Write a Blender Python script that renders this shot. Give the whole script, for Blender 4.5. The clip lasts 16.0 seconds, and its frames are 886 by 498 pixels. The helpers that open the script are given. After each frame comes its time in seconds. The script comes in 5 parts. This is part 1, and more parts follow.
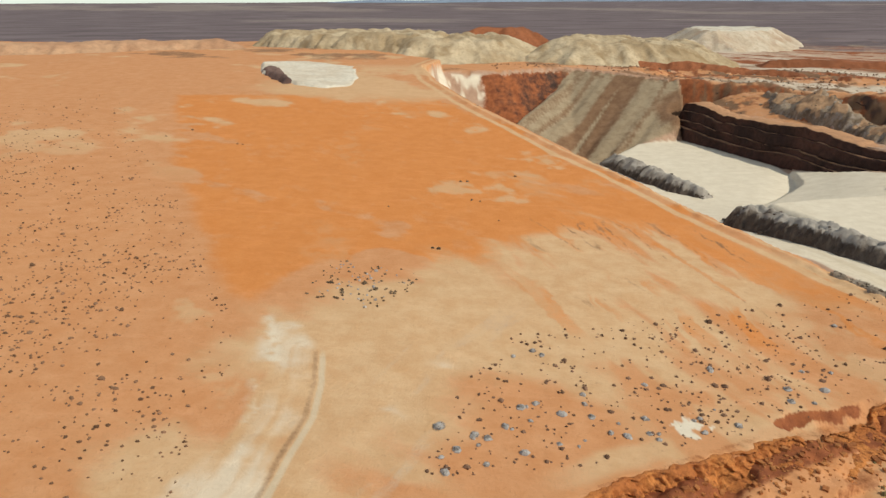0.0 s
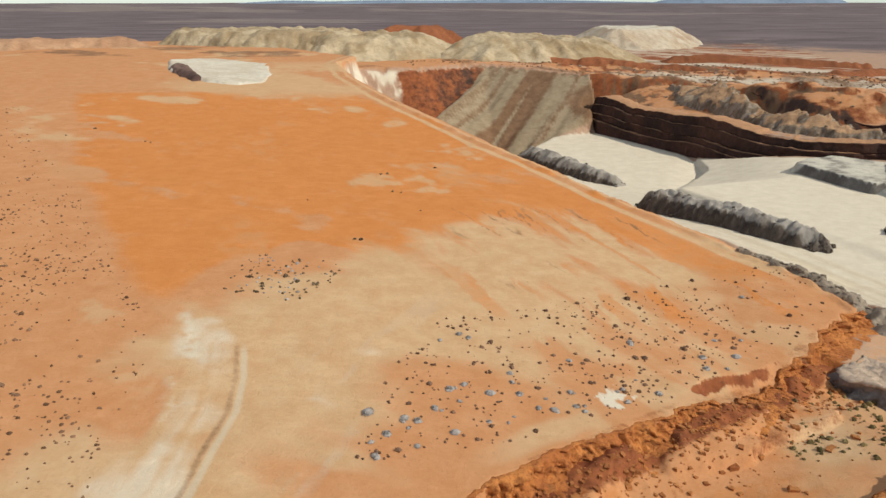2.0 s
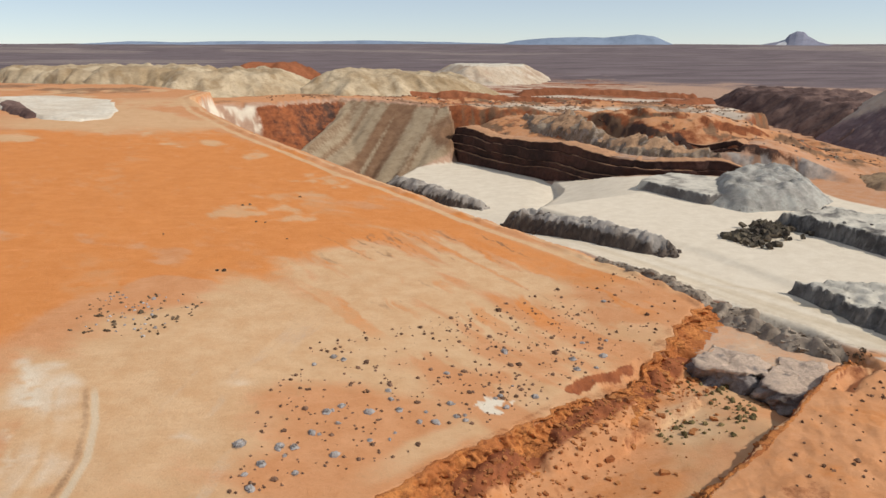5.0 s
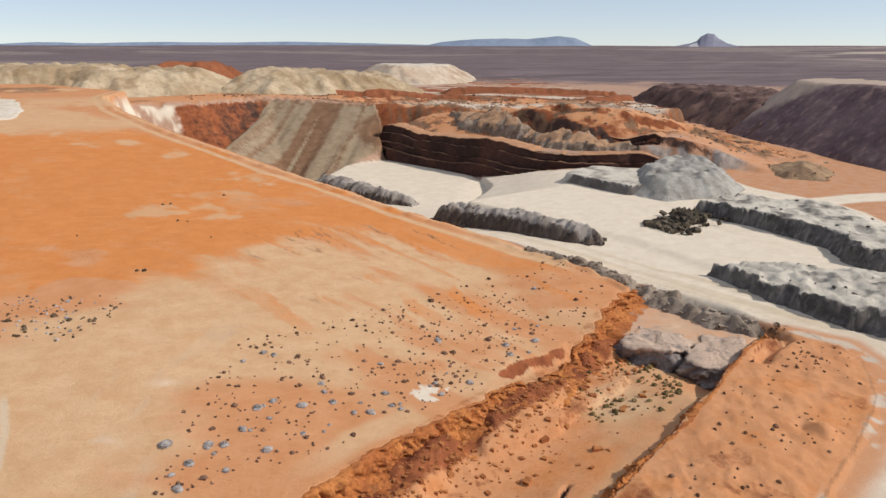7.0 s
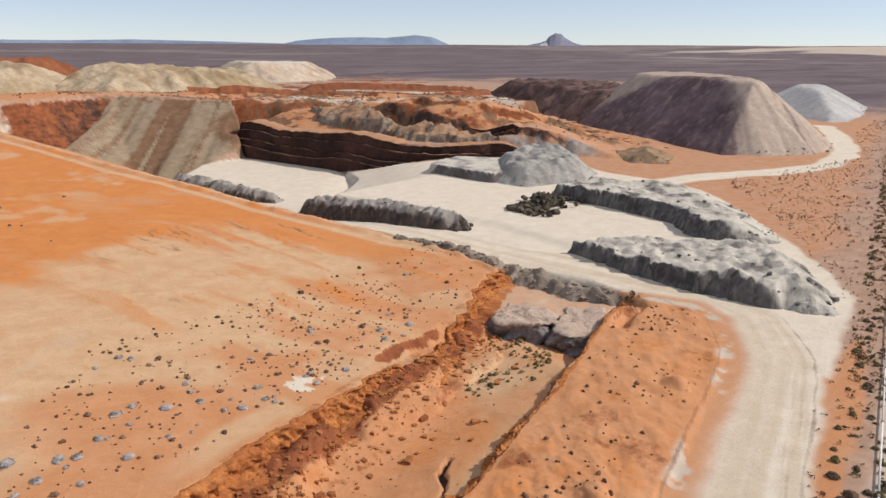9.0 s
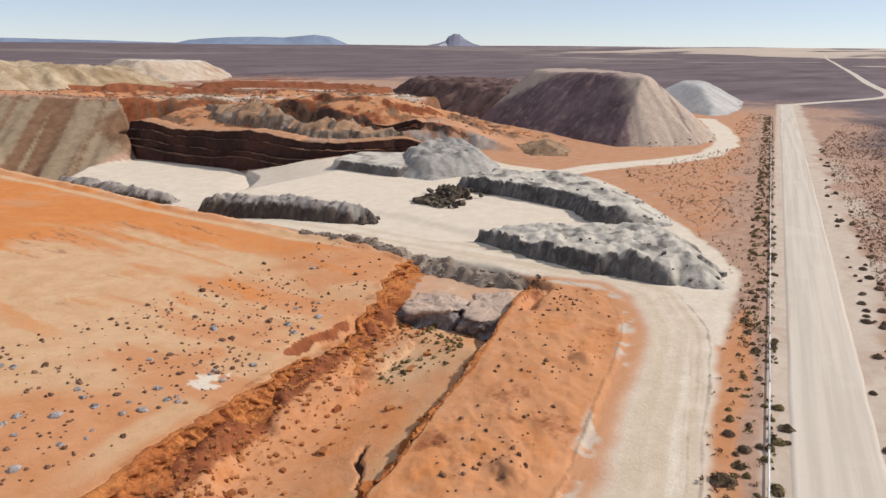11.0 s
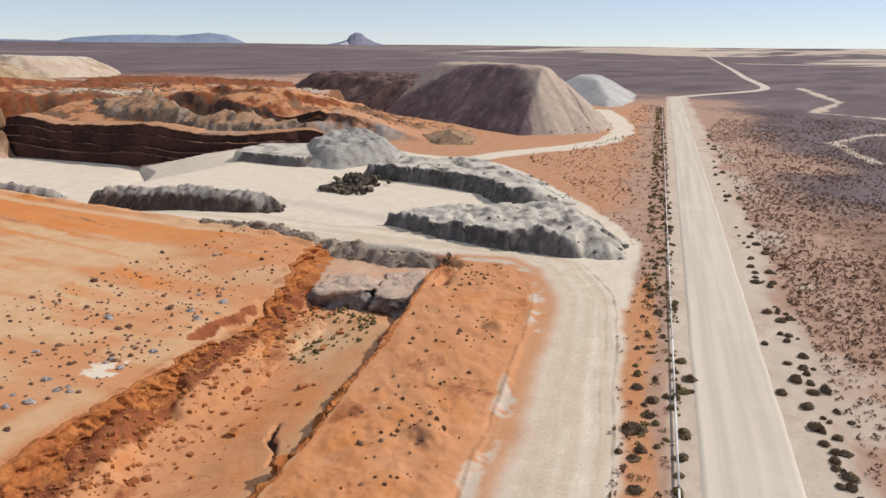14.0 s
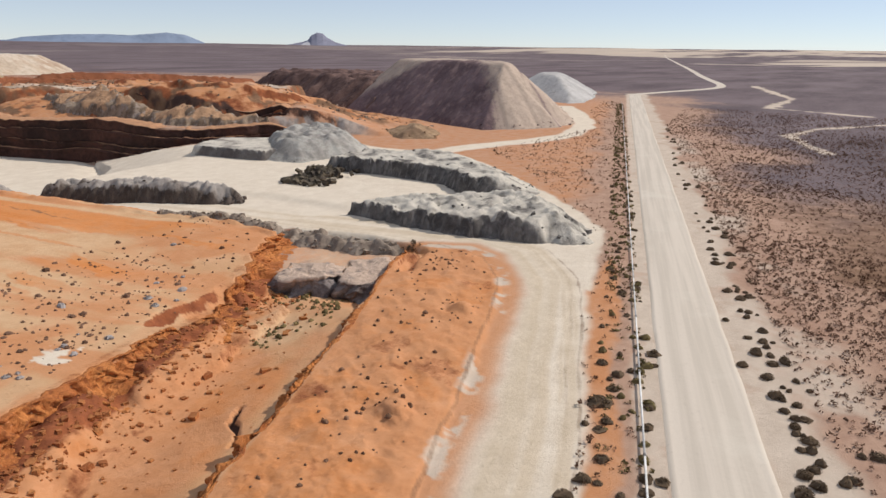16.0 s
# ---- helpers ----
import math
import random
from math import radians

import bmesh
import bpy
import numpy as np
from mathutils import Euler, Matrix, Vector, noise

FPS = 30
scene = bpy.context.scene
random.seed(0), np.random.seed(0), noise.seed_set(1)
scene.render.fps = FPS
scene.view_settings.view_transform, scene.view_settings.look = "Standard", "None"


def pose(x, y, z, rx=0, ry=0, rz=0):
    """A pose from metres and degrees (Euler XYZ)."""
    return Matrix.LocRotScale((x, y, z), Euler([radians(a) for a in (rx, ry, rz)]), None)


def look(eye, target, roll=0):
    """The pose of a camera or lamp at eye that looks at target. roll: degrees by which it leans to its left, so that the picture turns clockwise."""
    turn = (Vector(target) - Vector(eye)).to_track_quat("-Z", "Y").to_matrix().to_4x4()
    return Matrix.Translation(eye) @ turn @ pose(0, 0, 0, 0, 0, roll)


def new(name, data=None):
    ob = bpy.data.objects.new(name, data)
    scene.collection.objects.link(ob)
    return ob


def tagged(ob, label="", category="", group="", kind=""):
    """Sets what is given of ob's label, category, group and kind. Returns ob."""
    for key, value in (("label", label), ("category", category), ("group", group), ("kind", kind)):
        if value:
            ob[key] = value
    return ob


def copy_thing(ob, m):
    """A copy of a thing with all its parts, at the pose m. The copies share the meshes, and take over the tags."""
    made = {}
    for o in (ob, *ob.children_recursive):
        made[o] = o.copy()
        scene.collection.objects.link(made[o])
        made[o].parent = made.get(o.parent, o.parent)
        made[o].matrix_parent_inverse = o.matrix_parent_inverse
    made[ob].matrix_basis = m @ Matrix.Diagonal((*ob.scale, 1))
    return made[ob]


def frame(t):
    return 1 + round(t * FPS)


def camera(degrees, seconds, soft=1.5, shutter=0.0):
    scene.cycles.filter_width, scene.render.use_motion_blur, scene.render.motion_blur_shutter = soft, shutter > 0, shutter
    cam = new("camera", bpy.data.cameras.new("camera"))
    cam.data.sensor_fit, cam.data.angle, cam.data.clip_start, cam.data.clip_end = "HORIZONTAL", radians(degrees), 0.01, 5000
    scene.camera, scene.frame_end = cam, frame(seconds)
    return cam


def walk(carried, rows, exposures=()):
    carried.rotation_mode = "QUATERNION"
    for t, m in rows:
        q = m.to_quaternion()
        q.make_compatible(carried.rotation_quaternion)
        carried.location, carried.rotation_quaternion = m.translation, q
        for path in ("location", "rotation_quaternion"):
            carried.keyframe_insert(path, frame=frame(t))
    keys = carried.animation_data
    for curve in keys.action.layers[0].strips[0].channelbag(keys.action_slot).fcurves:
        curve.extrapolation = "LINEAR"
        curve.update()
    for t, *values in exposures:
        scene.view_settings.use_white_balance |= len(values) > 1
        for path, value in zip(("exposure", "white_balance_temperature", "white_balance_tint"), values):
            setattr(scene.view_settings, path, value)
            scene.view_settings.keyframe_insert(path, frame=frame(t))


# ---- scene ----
cam = camera(66.29, 16.0)
ROWS = [  # seconds, eye, yaw, pitch, roll
    (0.0, 0.00, 0.00, 38.19, 0.00, -20.07, -0.20),
    (0.5, 0.03, -0.01, 37.77, -1.30, -20.02, -0.16),
    (1.0, 0.04, 0.00, 37.33, -2.85, -19.98, -0.12),
    (1.5, 0.02, -0.08, 36.80, -5.31, -19.99, -0.06),
    (2.0, -0.00, -0.11, 36.41, -6.91, -19.97, -0.03),
    (2.5, -0.02, -0.11, 36.05, -8.61, -19.97, -0.01),
    (3.0, -0.02, -0.12, 35.64, -11.09, -19.25, -0.03),
    (3.5, 0.00, -0.08, 35.26, -12.97, -18.34, -0.03),
    (4.0, 0.05, 0.01, 34.83, -14.77, -17.34, -0.01),
    (6.5, 0.24, -0.14, 33.10, -22.85, -16.70, 0.04),
    (7.0, 0.22, -0.08, 32.72, -24.37, -16.69, 0.08),
    (7.5, 0.21, -0.06, 32.29, -26.58, -16.72, 0.14),
    (8.0, 0.26, -0.06, 31.93, -28.79, -16.72, 0.15),
    (8.5, 0.31, -0.02, 31.55, -31.39, -16.71, 0.17),
    (9.0, 0.30, 0.02, 31.00, -35.83, -16.73, 0.24),
    (9.2, 0.29, 0.02, 30.86, -37.10, -16.72, 0.26),
    (11.3, 0.23, 0.03, 29.36, -44.65, -16.66, 0.47),
    (11.5, 0.22, 0.03, 29.21, -45.10, -16.66, 0.49),
    (12.0, 0.22, 0.02, 28.85, -46.65, -16.64, 0.51),
    (12.5, 0.21, 0.04, 28.45, -48.09, -16.62, 0.57),
    (13.0, 0.17, 0.04, 27.89, -49.99, -16.65, 0.59),
    (13.5, 0.18, 0.05, 27.37, -51.15, -16.66, 0.59),
    (14.0, 0.20, 0.04, 26.90, -51.91, -16.64, 0.57),
    (14.5, 0.20, -0.02, 26.28, -53.06, -16.63, 0.60),
    (15.0, 0.21, -0.03, 25.84, -53.73, -16.59, 0.62),
    (15.5, 0.21, -0.05, 25.42, -54.39, -16.56, 0.63),
    (16.0, 0.20, -0.06, 25.00, -55.00, -16.54, 0.70),
]
walk(cam, [(t, pose(x, y, z, 90 + pitch, 0, yaw) @ pose(0, 0, 0, 0, 0, roll)) for t, x, y, z, yaw, pitch, roll in ROWS],
     [(0, -0.27, 6800, 2), (4, -0.26, 6650, 7), (7, -0.22, 6500, 12), (12, -0.21, 6450, 14), (16, -0.25, 6450, 13)])
# ---- end of walk ----

# ---- light ----
SUN_BEARING, SUN_HEIGHT = 122.0, 40.0
world = bpy.data.worlds.new("desert_sky")
scene.world = world
world.use_nodes = True
nt = world.node_tree
sky = nt.nodes.new("ShaderNodeTexSky")
sky.sky_type, sky.sun_disc = "NISHITA", False
sky.sun_elevation, sky.sun_rotation = radians(SUN_HEIGHT), radians(SUN_BEARING)
sky.air_density, sky.dust_density, sky.ozone_density = 0.6, 0.0, 2.0
veil = nt.nodes.new("ShaderNodeMix")  # thin even haze over the whole sky
veil.data_type = "RGBA"
veil.inputs[0].default_value = 0.34
veil.inputs[7].default_value = (10.8, 11.5, 12.2, 1)
nt.links.new(sky.outputs[0], veil.inputs[6])
nt.nodes["Background"].inputs["Strength"].default_value = 0.1
nt.links.new(veil.outputs[2], nt.nodes["Background"].inputs["Color"])
sun = new("sun", bpy.data.lights.new("sun", "SUN"))
sun.data.energy, sun.data.angle, sun.data.color = 4.3, radians(0.6), (1.0, 0.94, 0.84)
sun.matrix_world = look((0, 0, 0), (-math.sin(radians(SUN_BEARING)) * math.cos(radians(SUN_HEIGHT)), -math.cos(radians(SUN_BEARING)) * math.cos(radians(SUN_HEIGHT)), -math.sin(radians(SUN_HEIGHT))))


# ---- materials ----
def node_material(name):
    mat = bpy.data.materials.new(name)
    mat.use_nodes = True
    tree = mat.node_tree
    return mat, tree, tree.nodes["Principled BSDF"]


def noise_node(tree, scale, detail=6.0, rough=0.6, where=None):
    n = tree.nodes.new("ShaderNodeTexNoise")
    n.inputs["Scale"].default_value, n.inputs["Detail"].default_value, n.inputs["Roughness"].default_value = scale, detail, rough
    if where is not None:
        tree.links.new(where, n.inputs["Vector"])
    return n.outputs["Fac"]


def mapped(tree, value, lo, hi, out_lo=0.0, out_hi=1.0):
    n = tree.nodes.new("ShaderNodeMapRange")
    n.interpolation_type = "SMOOTHSTEP"
    tree.links.new(value, n.inputs[0])
    for k, v in enumerate((lo, hi, out_lo, out_hi)):
        n.inputs[k + 1].default_value = v
    return n.outputs[0]


def maths(tree, how, a, b):
    n = tree.nodes.new("ShaderNodeMath")
    n.operation = how
    for k, v in enumerate((a, b)):
        if isinstance(v, (int, float)):
            n.inputs[k].default_value = v
        else:
            tree.links.new(v, n.inputs[k])
    return n.outputs[0]


def mixed(tree, fac, a, b, how="MIX"):
    n = tree.nodes.new("ShaderNodeMix")
    n.data_type, n.blend_type = "RGBA", how
    for socket, v in ((n.inputs[0], fac), (n.inputs[6], a), (n.inputs[7], b)):
        if isinstance(v, (int, float)):
            socket.default_value = v
        elif isinstance(v, tuple):
            socket.default_value = (*v, 1)
        else:
            tree.links.new(v, socket)
    return n.outputs[2]


def bumped(tree, shader, height, strength, distance):
    n = tree.nodes.new("ShaderNodeBump")
    n.inputs["Strength"].default_value, n.inputs["Distance"].default_value = strength, distance
    tree.links.new(height, n.inputs["Height"])
    tree.links.new(n.outputs[0], shader.inputs["Normal"])


def places(tree, stretch=(1, 1, 1)):
    geo = tree.nodes.new("ShaderNodeNewGeometry")
    m = tree.nodes.new("ShaderNodeMapping")
    m.inputs["Scale"].default_value = stretch
    tree.links.new(geo.outputs["Position"], m.inputs["Vector"])
    return m.outputs[0]


def earth(name, light, dark, grain=1.2, patch=0.12, relief=0.25, rough=0.95, streak=None, streak_colour=None, cap=None):
    """Loose soil or broken rock: two tones at two scales, with fine relief; streak: gullies that run down."""
    mat, tree, bsdf = node_material(name)
    where = places(tree)
    big, small = noise_node(tree, patch, 5, 0.6, where), noise_node(tree, grain, 8, 0.7, where)
    col = mixed(tree, mapped(tree, big, 0.35, 0.65), light, dark)
    col = mixed(tree, mapped(tree, small, 0.42, 0.75, 0, 0.55), col, tuple(0.55 * c for c in dark))
    chips = noise_node(tree, 3.1 * grain, 6, 0.75, where)
    col = mixed(tree, mapped(tree, chips, 0.56, 0.68, 0, 0.5), col, tuple(0.4 * c for c in dark))
    col = mixed(tree, mapped(tree, chips, 0.46, 0.34, 0, 0.3), col, tuple(min(1, 1.25 * c) for c in light))
    if streak:
        lines = noise_node(tree, 1.0, 4, 0.6, places(tree, streak))
        col = mixed(tree, mapped(tree, lines, 0.48, 0.68, 0, 0.8), col, streak_colour or dark)
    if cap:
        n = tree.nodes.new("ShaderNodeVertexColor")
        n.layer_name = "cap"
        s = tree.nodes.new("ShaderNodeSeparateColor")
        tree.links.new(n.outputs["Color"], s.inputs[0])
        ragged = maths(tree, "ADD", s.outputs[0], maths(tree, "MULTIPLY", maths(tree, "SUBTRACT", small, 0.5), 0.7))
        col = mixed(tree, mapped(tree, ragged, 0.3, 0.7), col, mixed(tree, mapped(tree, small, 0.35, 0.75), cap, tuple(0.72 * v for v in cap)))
    tree.links.new(col, bsdf.inputs["Base Color"])
    bsdf.inputs["Roughness"].default_value = rough
    bsdf.inputs["Specular IOR Level"].default_value = 0.15
    bumped(tree, bsdf, maths(tree, "ADD", small, maths(tree, "MULTIPLY", chips, 0.4)), 0.8, relief)
    return mat


def ground_material():
    """The land's one sheet: each surface has its own tones, laid where the masks of the mesh put it."""
    mat, tree, bsdf = node_material("land_surface")
    where = places(tree)
    fine, mid = noise_node(tree, 3.0, 10, 0.75, where), noise_node(tree, 0.35, 10, 0.72, where)
    grit, pebble = noise_node(tree, 8.0, 4, 0.7, where), noise_node(tree, 1.1, 5, 0.8, where)
    wash = noise_node(tree, 0.5, 8, 0.7, places(tree, (0.35, 1.0, 1.0)))

    def tone(light, dark, lo=0.3, hi=0.7, of=mid, speck=0.35):
        c = mixed(tree, mapped(tree, of, lo, hi), light, dark)
        c = mixed(tree, mapped(tree, wash, 0.5, 0.72, 0, 0.35), c, tuple(min(1, 1.12 * v + 0.03) for v in light))
        c = mixed(tree, mapped(tree, fine, 0.5, 0.72, 0, speck), c, tuple(0.62 * v for v in dark))
        c = mixed(tree, mapped(tree, pebble, 0.6, 0.74, 0, 1.3 * speck), c, tuple(0.5 * v for v in dark))
        return mixed(tree, mapped(tree, grit, 0.62, 0.74, 0, 0.9 * speck), c, tuple(0.4 * v for v in dark))

    masks = []
    for layer in ("surface_a", "surface_b", "surface_c"):
        n = tree.nodes.new("ShaderNodeVertexColor")
        n.layer_name = layer
        s = tree.nodes.new("ShaderNodeSeparateColor")
        tree.links.new(n.outputs["Color"], s.inputs[0])
        masks += [*s.outputs, n.outputs["Alpha"]]
    jitter = maths(tree, "ADD", maths(tree, "MULTIPLY", maths(tree, "SUBTRACT", mid, 0.5), 0.9), maths(tree, "MULTIPLY", maths(tree, "SUBTRACT", fine, 0.5), 0.5))

    def edge(mask, soft=0.22, ragged=1.0):
        gate = maths(tree, "MULTIPLY", maths(tree, "MULTIPLY", jitter, ragged), mapped(tree, mask, 0.0, 0.25))
        return mapped(tree, maths(tree, "ADD", mask, gate), 0.5 - soft, 0.5 + soft)

    col = tone((0.48, 0.315, 0.225), (0.35, 0.21, 0.145))  # veld soil
    layers = (
        (0, tone((0.58, 0.285, 0.14), (0.52, 0.23, 0.10), speck=0.36)),  # pale orange sand
        (1, tone((0.61, 0.238, 0.076), (0.56, 0.205, 0.06), speck=0.2)),  # deep orange sand
        (2, tone((0.61, 0.40, 0.235), (0.55, 0.325, 0.17), speck=0.3)),  # beige hardpan
        (3, tone((0.72, 0.63, 0.51), (0.63, 0.535, 0.42), speck=0.08)),  # white graded clay
        (4, tone((0.36, 0.12, 0.048), (0.17, 0.052, 0.025))),  # red raw earth
        (5, tone((0.20, 0.153, 0.157), (0.098, 0.072, 0.076), of=noise_node(tree, 0.012, 8, 0.65, places(tree, (0.6, 1.6, 1.0))))),  # dark scrub plain, its tone leaning blue for distant haze
        (6, tone((0.46, 0.39, 0.34), (0.25, 0.20, 0.17))),  # grey rock
        (7, tone((0.10, 0.055, 0.04), (0.05, 0.03, 0.025))),  # dark strata
        (8, tone((0.37, 0.285, 0.19), (0.27, 0.195, 0.125))),  # olive tipped spoil
        (9, tone((0.60, 0.50, 0.40), (0.51, 0.41, 0.32), speck=0.15)),  # pale pans and tracks
        (10, tone((0.25, 0.145, 0.085), (0.165, 0.09, 0.052))),  # brown streaks
        (11, tone((0.62, 0.51, 0.375), (0.55, 0.445, 0.32), speck=0.05)),  # wheel ruts
    )
    for k, c in layers:
        col = mixed(tree, edge(masks[k], 0.42 if k in (0, 1, 2, 3, 5, 9, 10, 11) else 0.22, 0.3 if k in (3, 11) else 1.0), col, c)
    tree.links.new(col, bsdf.inputs["Base Color"])
    bsdf.inputs["Roughness"].default_value = 0.95
    bsdf.inputs["Specular IOR Level"].default_value = 0.12
    bumped(tree, bsdf, maths(tree, "ADD", maths(tree, "MULTIPLY", fine, 0.5), mid), 0.6, 0.25)
    return mat


GROUND = ground_material()
PURPLE_SPOIL = earth("purple_spoil", (0.205, 0.14, 0.142), (0.125, 0.083, 0.086), 0.5, 0.05, streak=(0.35, 0.35, 0.04), streak_colour=(0.29, 0.20, 0.18), cap=(0.52, 0.41, 0.325))
# GREY_SPOIL and CLAY: dark base for shaded fronts, pale cap for lit tops
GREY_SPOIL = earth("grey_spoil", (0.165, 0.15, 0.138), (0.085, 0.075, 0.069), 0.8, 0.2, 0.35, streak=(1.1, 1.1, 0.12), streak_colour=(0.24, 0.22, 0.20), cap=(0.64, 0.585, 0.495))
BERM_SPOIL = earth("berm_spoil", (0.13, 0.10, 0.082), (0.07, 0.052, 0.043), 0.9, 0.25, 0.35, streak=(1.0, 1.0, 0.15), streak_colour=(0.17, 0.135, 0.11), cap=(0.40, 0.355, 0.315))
MOUND_SPOIL = earth("mound_spoil", (0.37, 0.30, 0.235), (0.22, 0.17, 0.13), 0.9, 0.25)
BEIGE_SPOIL = earth("beige_spoil", (0.56, 0.445, 0.305), (0.38, 0.275, 0.165), 0.35, 0.05, 0.8, streak=(0.13, 0.13, 0.03), streak_colour=(0.29, 0.195, 0.105))
RED_SPOIL = earth("red_spoil", (0.34, 0.12, 0.055), (0.21, 0.075, 0.035), 0.5, 0.04, 0.5)
WHITE_SPOIL = earth("white_spoil", (0.58, 0.49, 0.39), (0.47, 0.36, 0.26), 0.3, 0.04, 0.6, streak=(0.09, 0.09, 0.015), streak_colour=(0.40, 0.28, 0.20), cap=(0.66, 0.60, 0.50))
BLUE_SPOIL = earth("blue_grey_spoil", (0.53, 0.51, 0.485), (0.42, 0.40, 0.38), 0.5, 0.05)
DARK_SPOIL = earth("dark_spoil", (0.20, 0.125, 0.105), (0.085, 0.05, 0.045), 0.5, 0.06, 0.5)
OLIVE_SPOIL = earth("olive_spoil", (0.40, 0.27, 0.16), (0.23, 0.145, 0.09), 0.9, 0.2)
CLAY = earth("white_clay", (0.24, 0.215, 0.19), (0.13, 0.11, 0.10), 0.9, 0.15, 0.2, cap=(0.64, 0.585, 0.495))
RED_EARTH = earth("red_earth", (0.50, 0.21, 0.075), (0.34, 0.12, 0.045), 1.4, 0.3)
RED_CLIFF = earth("red_cliff_earth", (0.61, 0.235, 0.072), (0.46, 0.155, 0.05), 1.3, 0.35, 0.4, streak=(2.6, 2.6, 0.4), streak_colour=(0.24, 0.075, 0.03), cap=(0.58, 0.345, 0.185))
SLAB_ROCK = earth("slab_rock", (0.33, 0.285, 0.265), (0.17, 0.135, 0.125), 2.2, 0.5, 0.4, cap=(0.64, 0.48, 0.37))
PALE_SPOIL = earth("pale_spoil", (0.44, 0.42, 0.375), (0.27, 0.25, 0.225), 0.8, 0.2, 0.3, streak=(1.0, 1.0, 0.12), streak_colour=(0.34, 0.31, 0.28))
WALL_ROCK = earth("wall_rock", (0.105, 0.05, 0.038), (0.045, 0.027, 0.023), 0.8, 0.1, 0.4, cap=(0.50, 0.27, 0.15))
GREY_BENCH = earth("grey_bench", (0.35, 0.262, 0.185), (0.155, 0.105, 0.073), 0.8, 0.12, 0.5, streak=(0.8, 0.8, 0.15), streak_colour=(0.38, 0.32, 0.28), cap=(0.48, 0.29, 0.17))
SAND_BANK = earth("sand_bank", (0.55, 0.33, 0.20), (0.44, 0.24, 0.14), 0.4, 0.06, 0.4)
NOTCH_CLAY = earth("notch_clay", (0.70, 0.63, 0.53), (0.60, 0.50, 0.39), 0.8, 0.12, 0.2)
DARK_ROCK = earth("dark_rock", (0.16, 0.13, 0.09), (0.07, 0.055, 0.045), 2.0, 0.5)


def road_material():
    """Graded gravel: pale, with long wheel-polished lanes."""
    mat, tree, bsdf = node_material("road_gravel")
    n = tree.nodes.new("ShaderNodeVertexColor")
    n.layer_name = "lane"
    m = tree.nodes.new("ShaderNodeMapping")
    m.inputs["Scale"].default_value = (3.2, 2.0, 1.0)
    tree.links.new(n.outputs["Color"], m.inputs["Vector"])
    lanes, grit = noise_node(tree, 1.0, 5, 0.55, m.outputs[0]), noise_node(tree, 2.0, 9, 0.7, places(tree))
    stains = noise_node(tree, 0.12, 6, 0.6, places(tree))
    col = mixed(tree, mapped(tree, lanes, 0.38, 0.62), (0.63, 0.55, 0.455), (0.54, 0.47, 0.385))
    col = mixed(tree, mapped(tree, stains, 0.5, 0.72, 0, 0.5), col, (0.66, 0.60, 0.50))
    col = mixed(tree, mapped(tree, grit, 0.55, 0.75, 0, 0.3), col, (0.36, 0.30, 0.23))
    tree.links.new(col, bsdf.inputs["Base Color"])
    bsdf.inputs["Roughness"].default_value = 0.9
    bsdf.inputs["Specular IOR Level"].default_value = 0.2
    bumped(tree, bsdf, grit, 0.4, 0.05)
    return mat


ROAD_GRAVEL = road_material()
# far hills and mesa: the blue of haze is put into the base colour
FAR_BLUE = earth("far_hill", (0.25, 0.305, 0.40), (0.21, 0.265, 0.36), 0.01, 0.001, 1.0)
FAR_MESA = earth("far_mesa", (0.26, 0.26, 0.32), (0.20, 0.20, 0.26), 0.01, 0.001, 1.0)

# ---- land form ----
def hash01(ix, iy, seed):
    h = (ix.astype(np.int64) * 374761393 + iy.astype(np.int64) * 668265263 + seed * 974634777) & 0xFFFFFFFF
    h = ((h ^ (h >> 13)) * 1274126177) & 0xFFFFFFFF
    return ((h ^ (h >> 16)) & 0xFFFF) / 65535.0


def value_noise(x, y, seed):
    x0, y0 = np.floor(x), np.floor(y)
    fx, fy = x - x0, y - y0
    fx, fy = fx * fx * (3 - 2 * fx), fy * fy * (3 - 2 * fy)
    a, b = hash01(x0, y0, seed), hash01(x0 + 1, y0, seed)
    c, d = hash01(x0, y0 + 1, seed), hash01(x0 + 1, y0 + 1, seed)
    return (a + (b - a) * fx) * (1 - fy) + (c + (d - c) * fx) * fy


def fbm(x, y, size, octaves=4, seed=0):
    """Rough noise about 0, within about +-1, with features of that size in metres."""
    total, amp = 0.0, 0.5
    for k in range(octaves):
        total = total + amp * (2 * value_noise(x / size + 17.3 * k, y / size - 9.1 * k, seed + k) - 1)
        size, amp = size / 2.1, amp * 0.52
    return total


def ramp(v, lo, hi):
    t = np.clip((v - lo) / (hi - lo), 0, 1)
    return t * t * (3 - 2 * t)


def nearest(x, y, pts, closed=False):
    """Distance to a chain of points, the side (left of its way: +) and how far along it, in metres."""
    best, side, along, run = np.full(np.shape(x), 1e9), np.ones(np.shape(x)), np.zeros(np.shape(x)), 0.0
    ring = list(pts) + [pts[0]] * closed
    for (ax, ay), (bx, by) in zip(ring[:-1], ring[1:]):
        ux, uy = bx - ax, by - ay
        long = math.hypot(ux, uy)
        t = np.clip(((x - ax) * ux + (y - ay) * uy) / long**2, 0, 1)
        d = np.hypot(x - ax - t * ux, y - ay - t * uy)
        closer = d < best
        best = np.where(closer, d, best)
        side = np.where(closer, np.where(ux * (y - ay) - uy * (x - ax) >= 0, 1.0, -1.0), side)
        along = np.where(closer, run + t * long, along)
        run += long
    return best, side, along


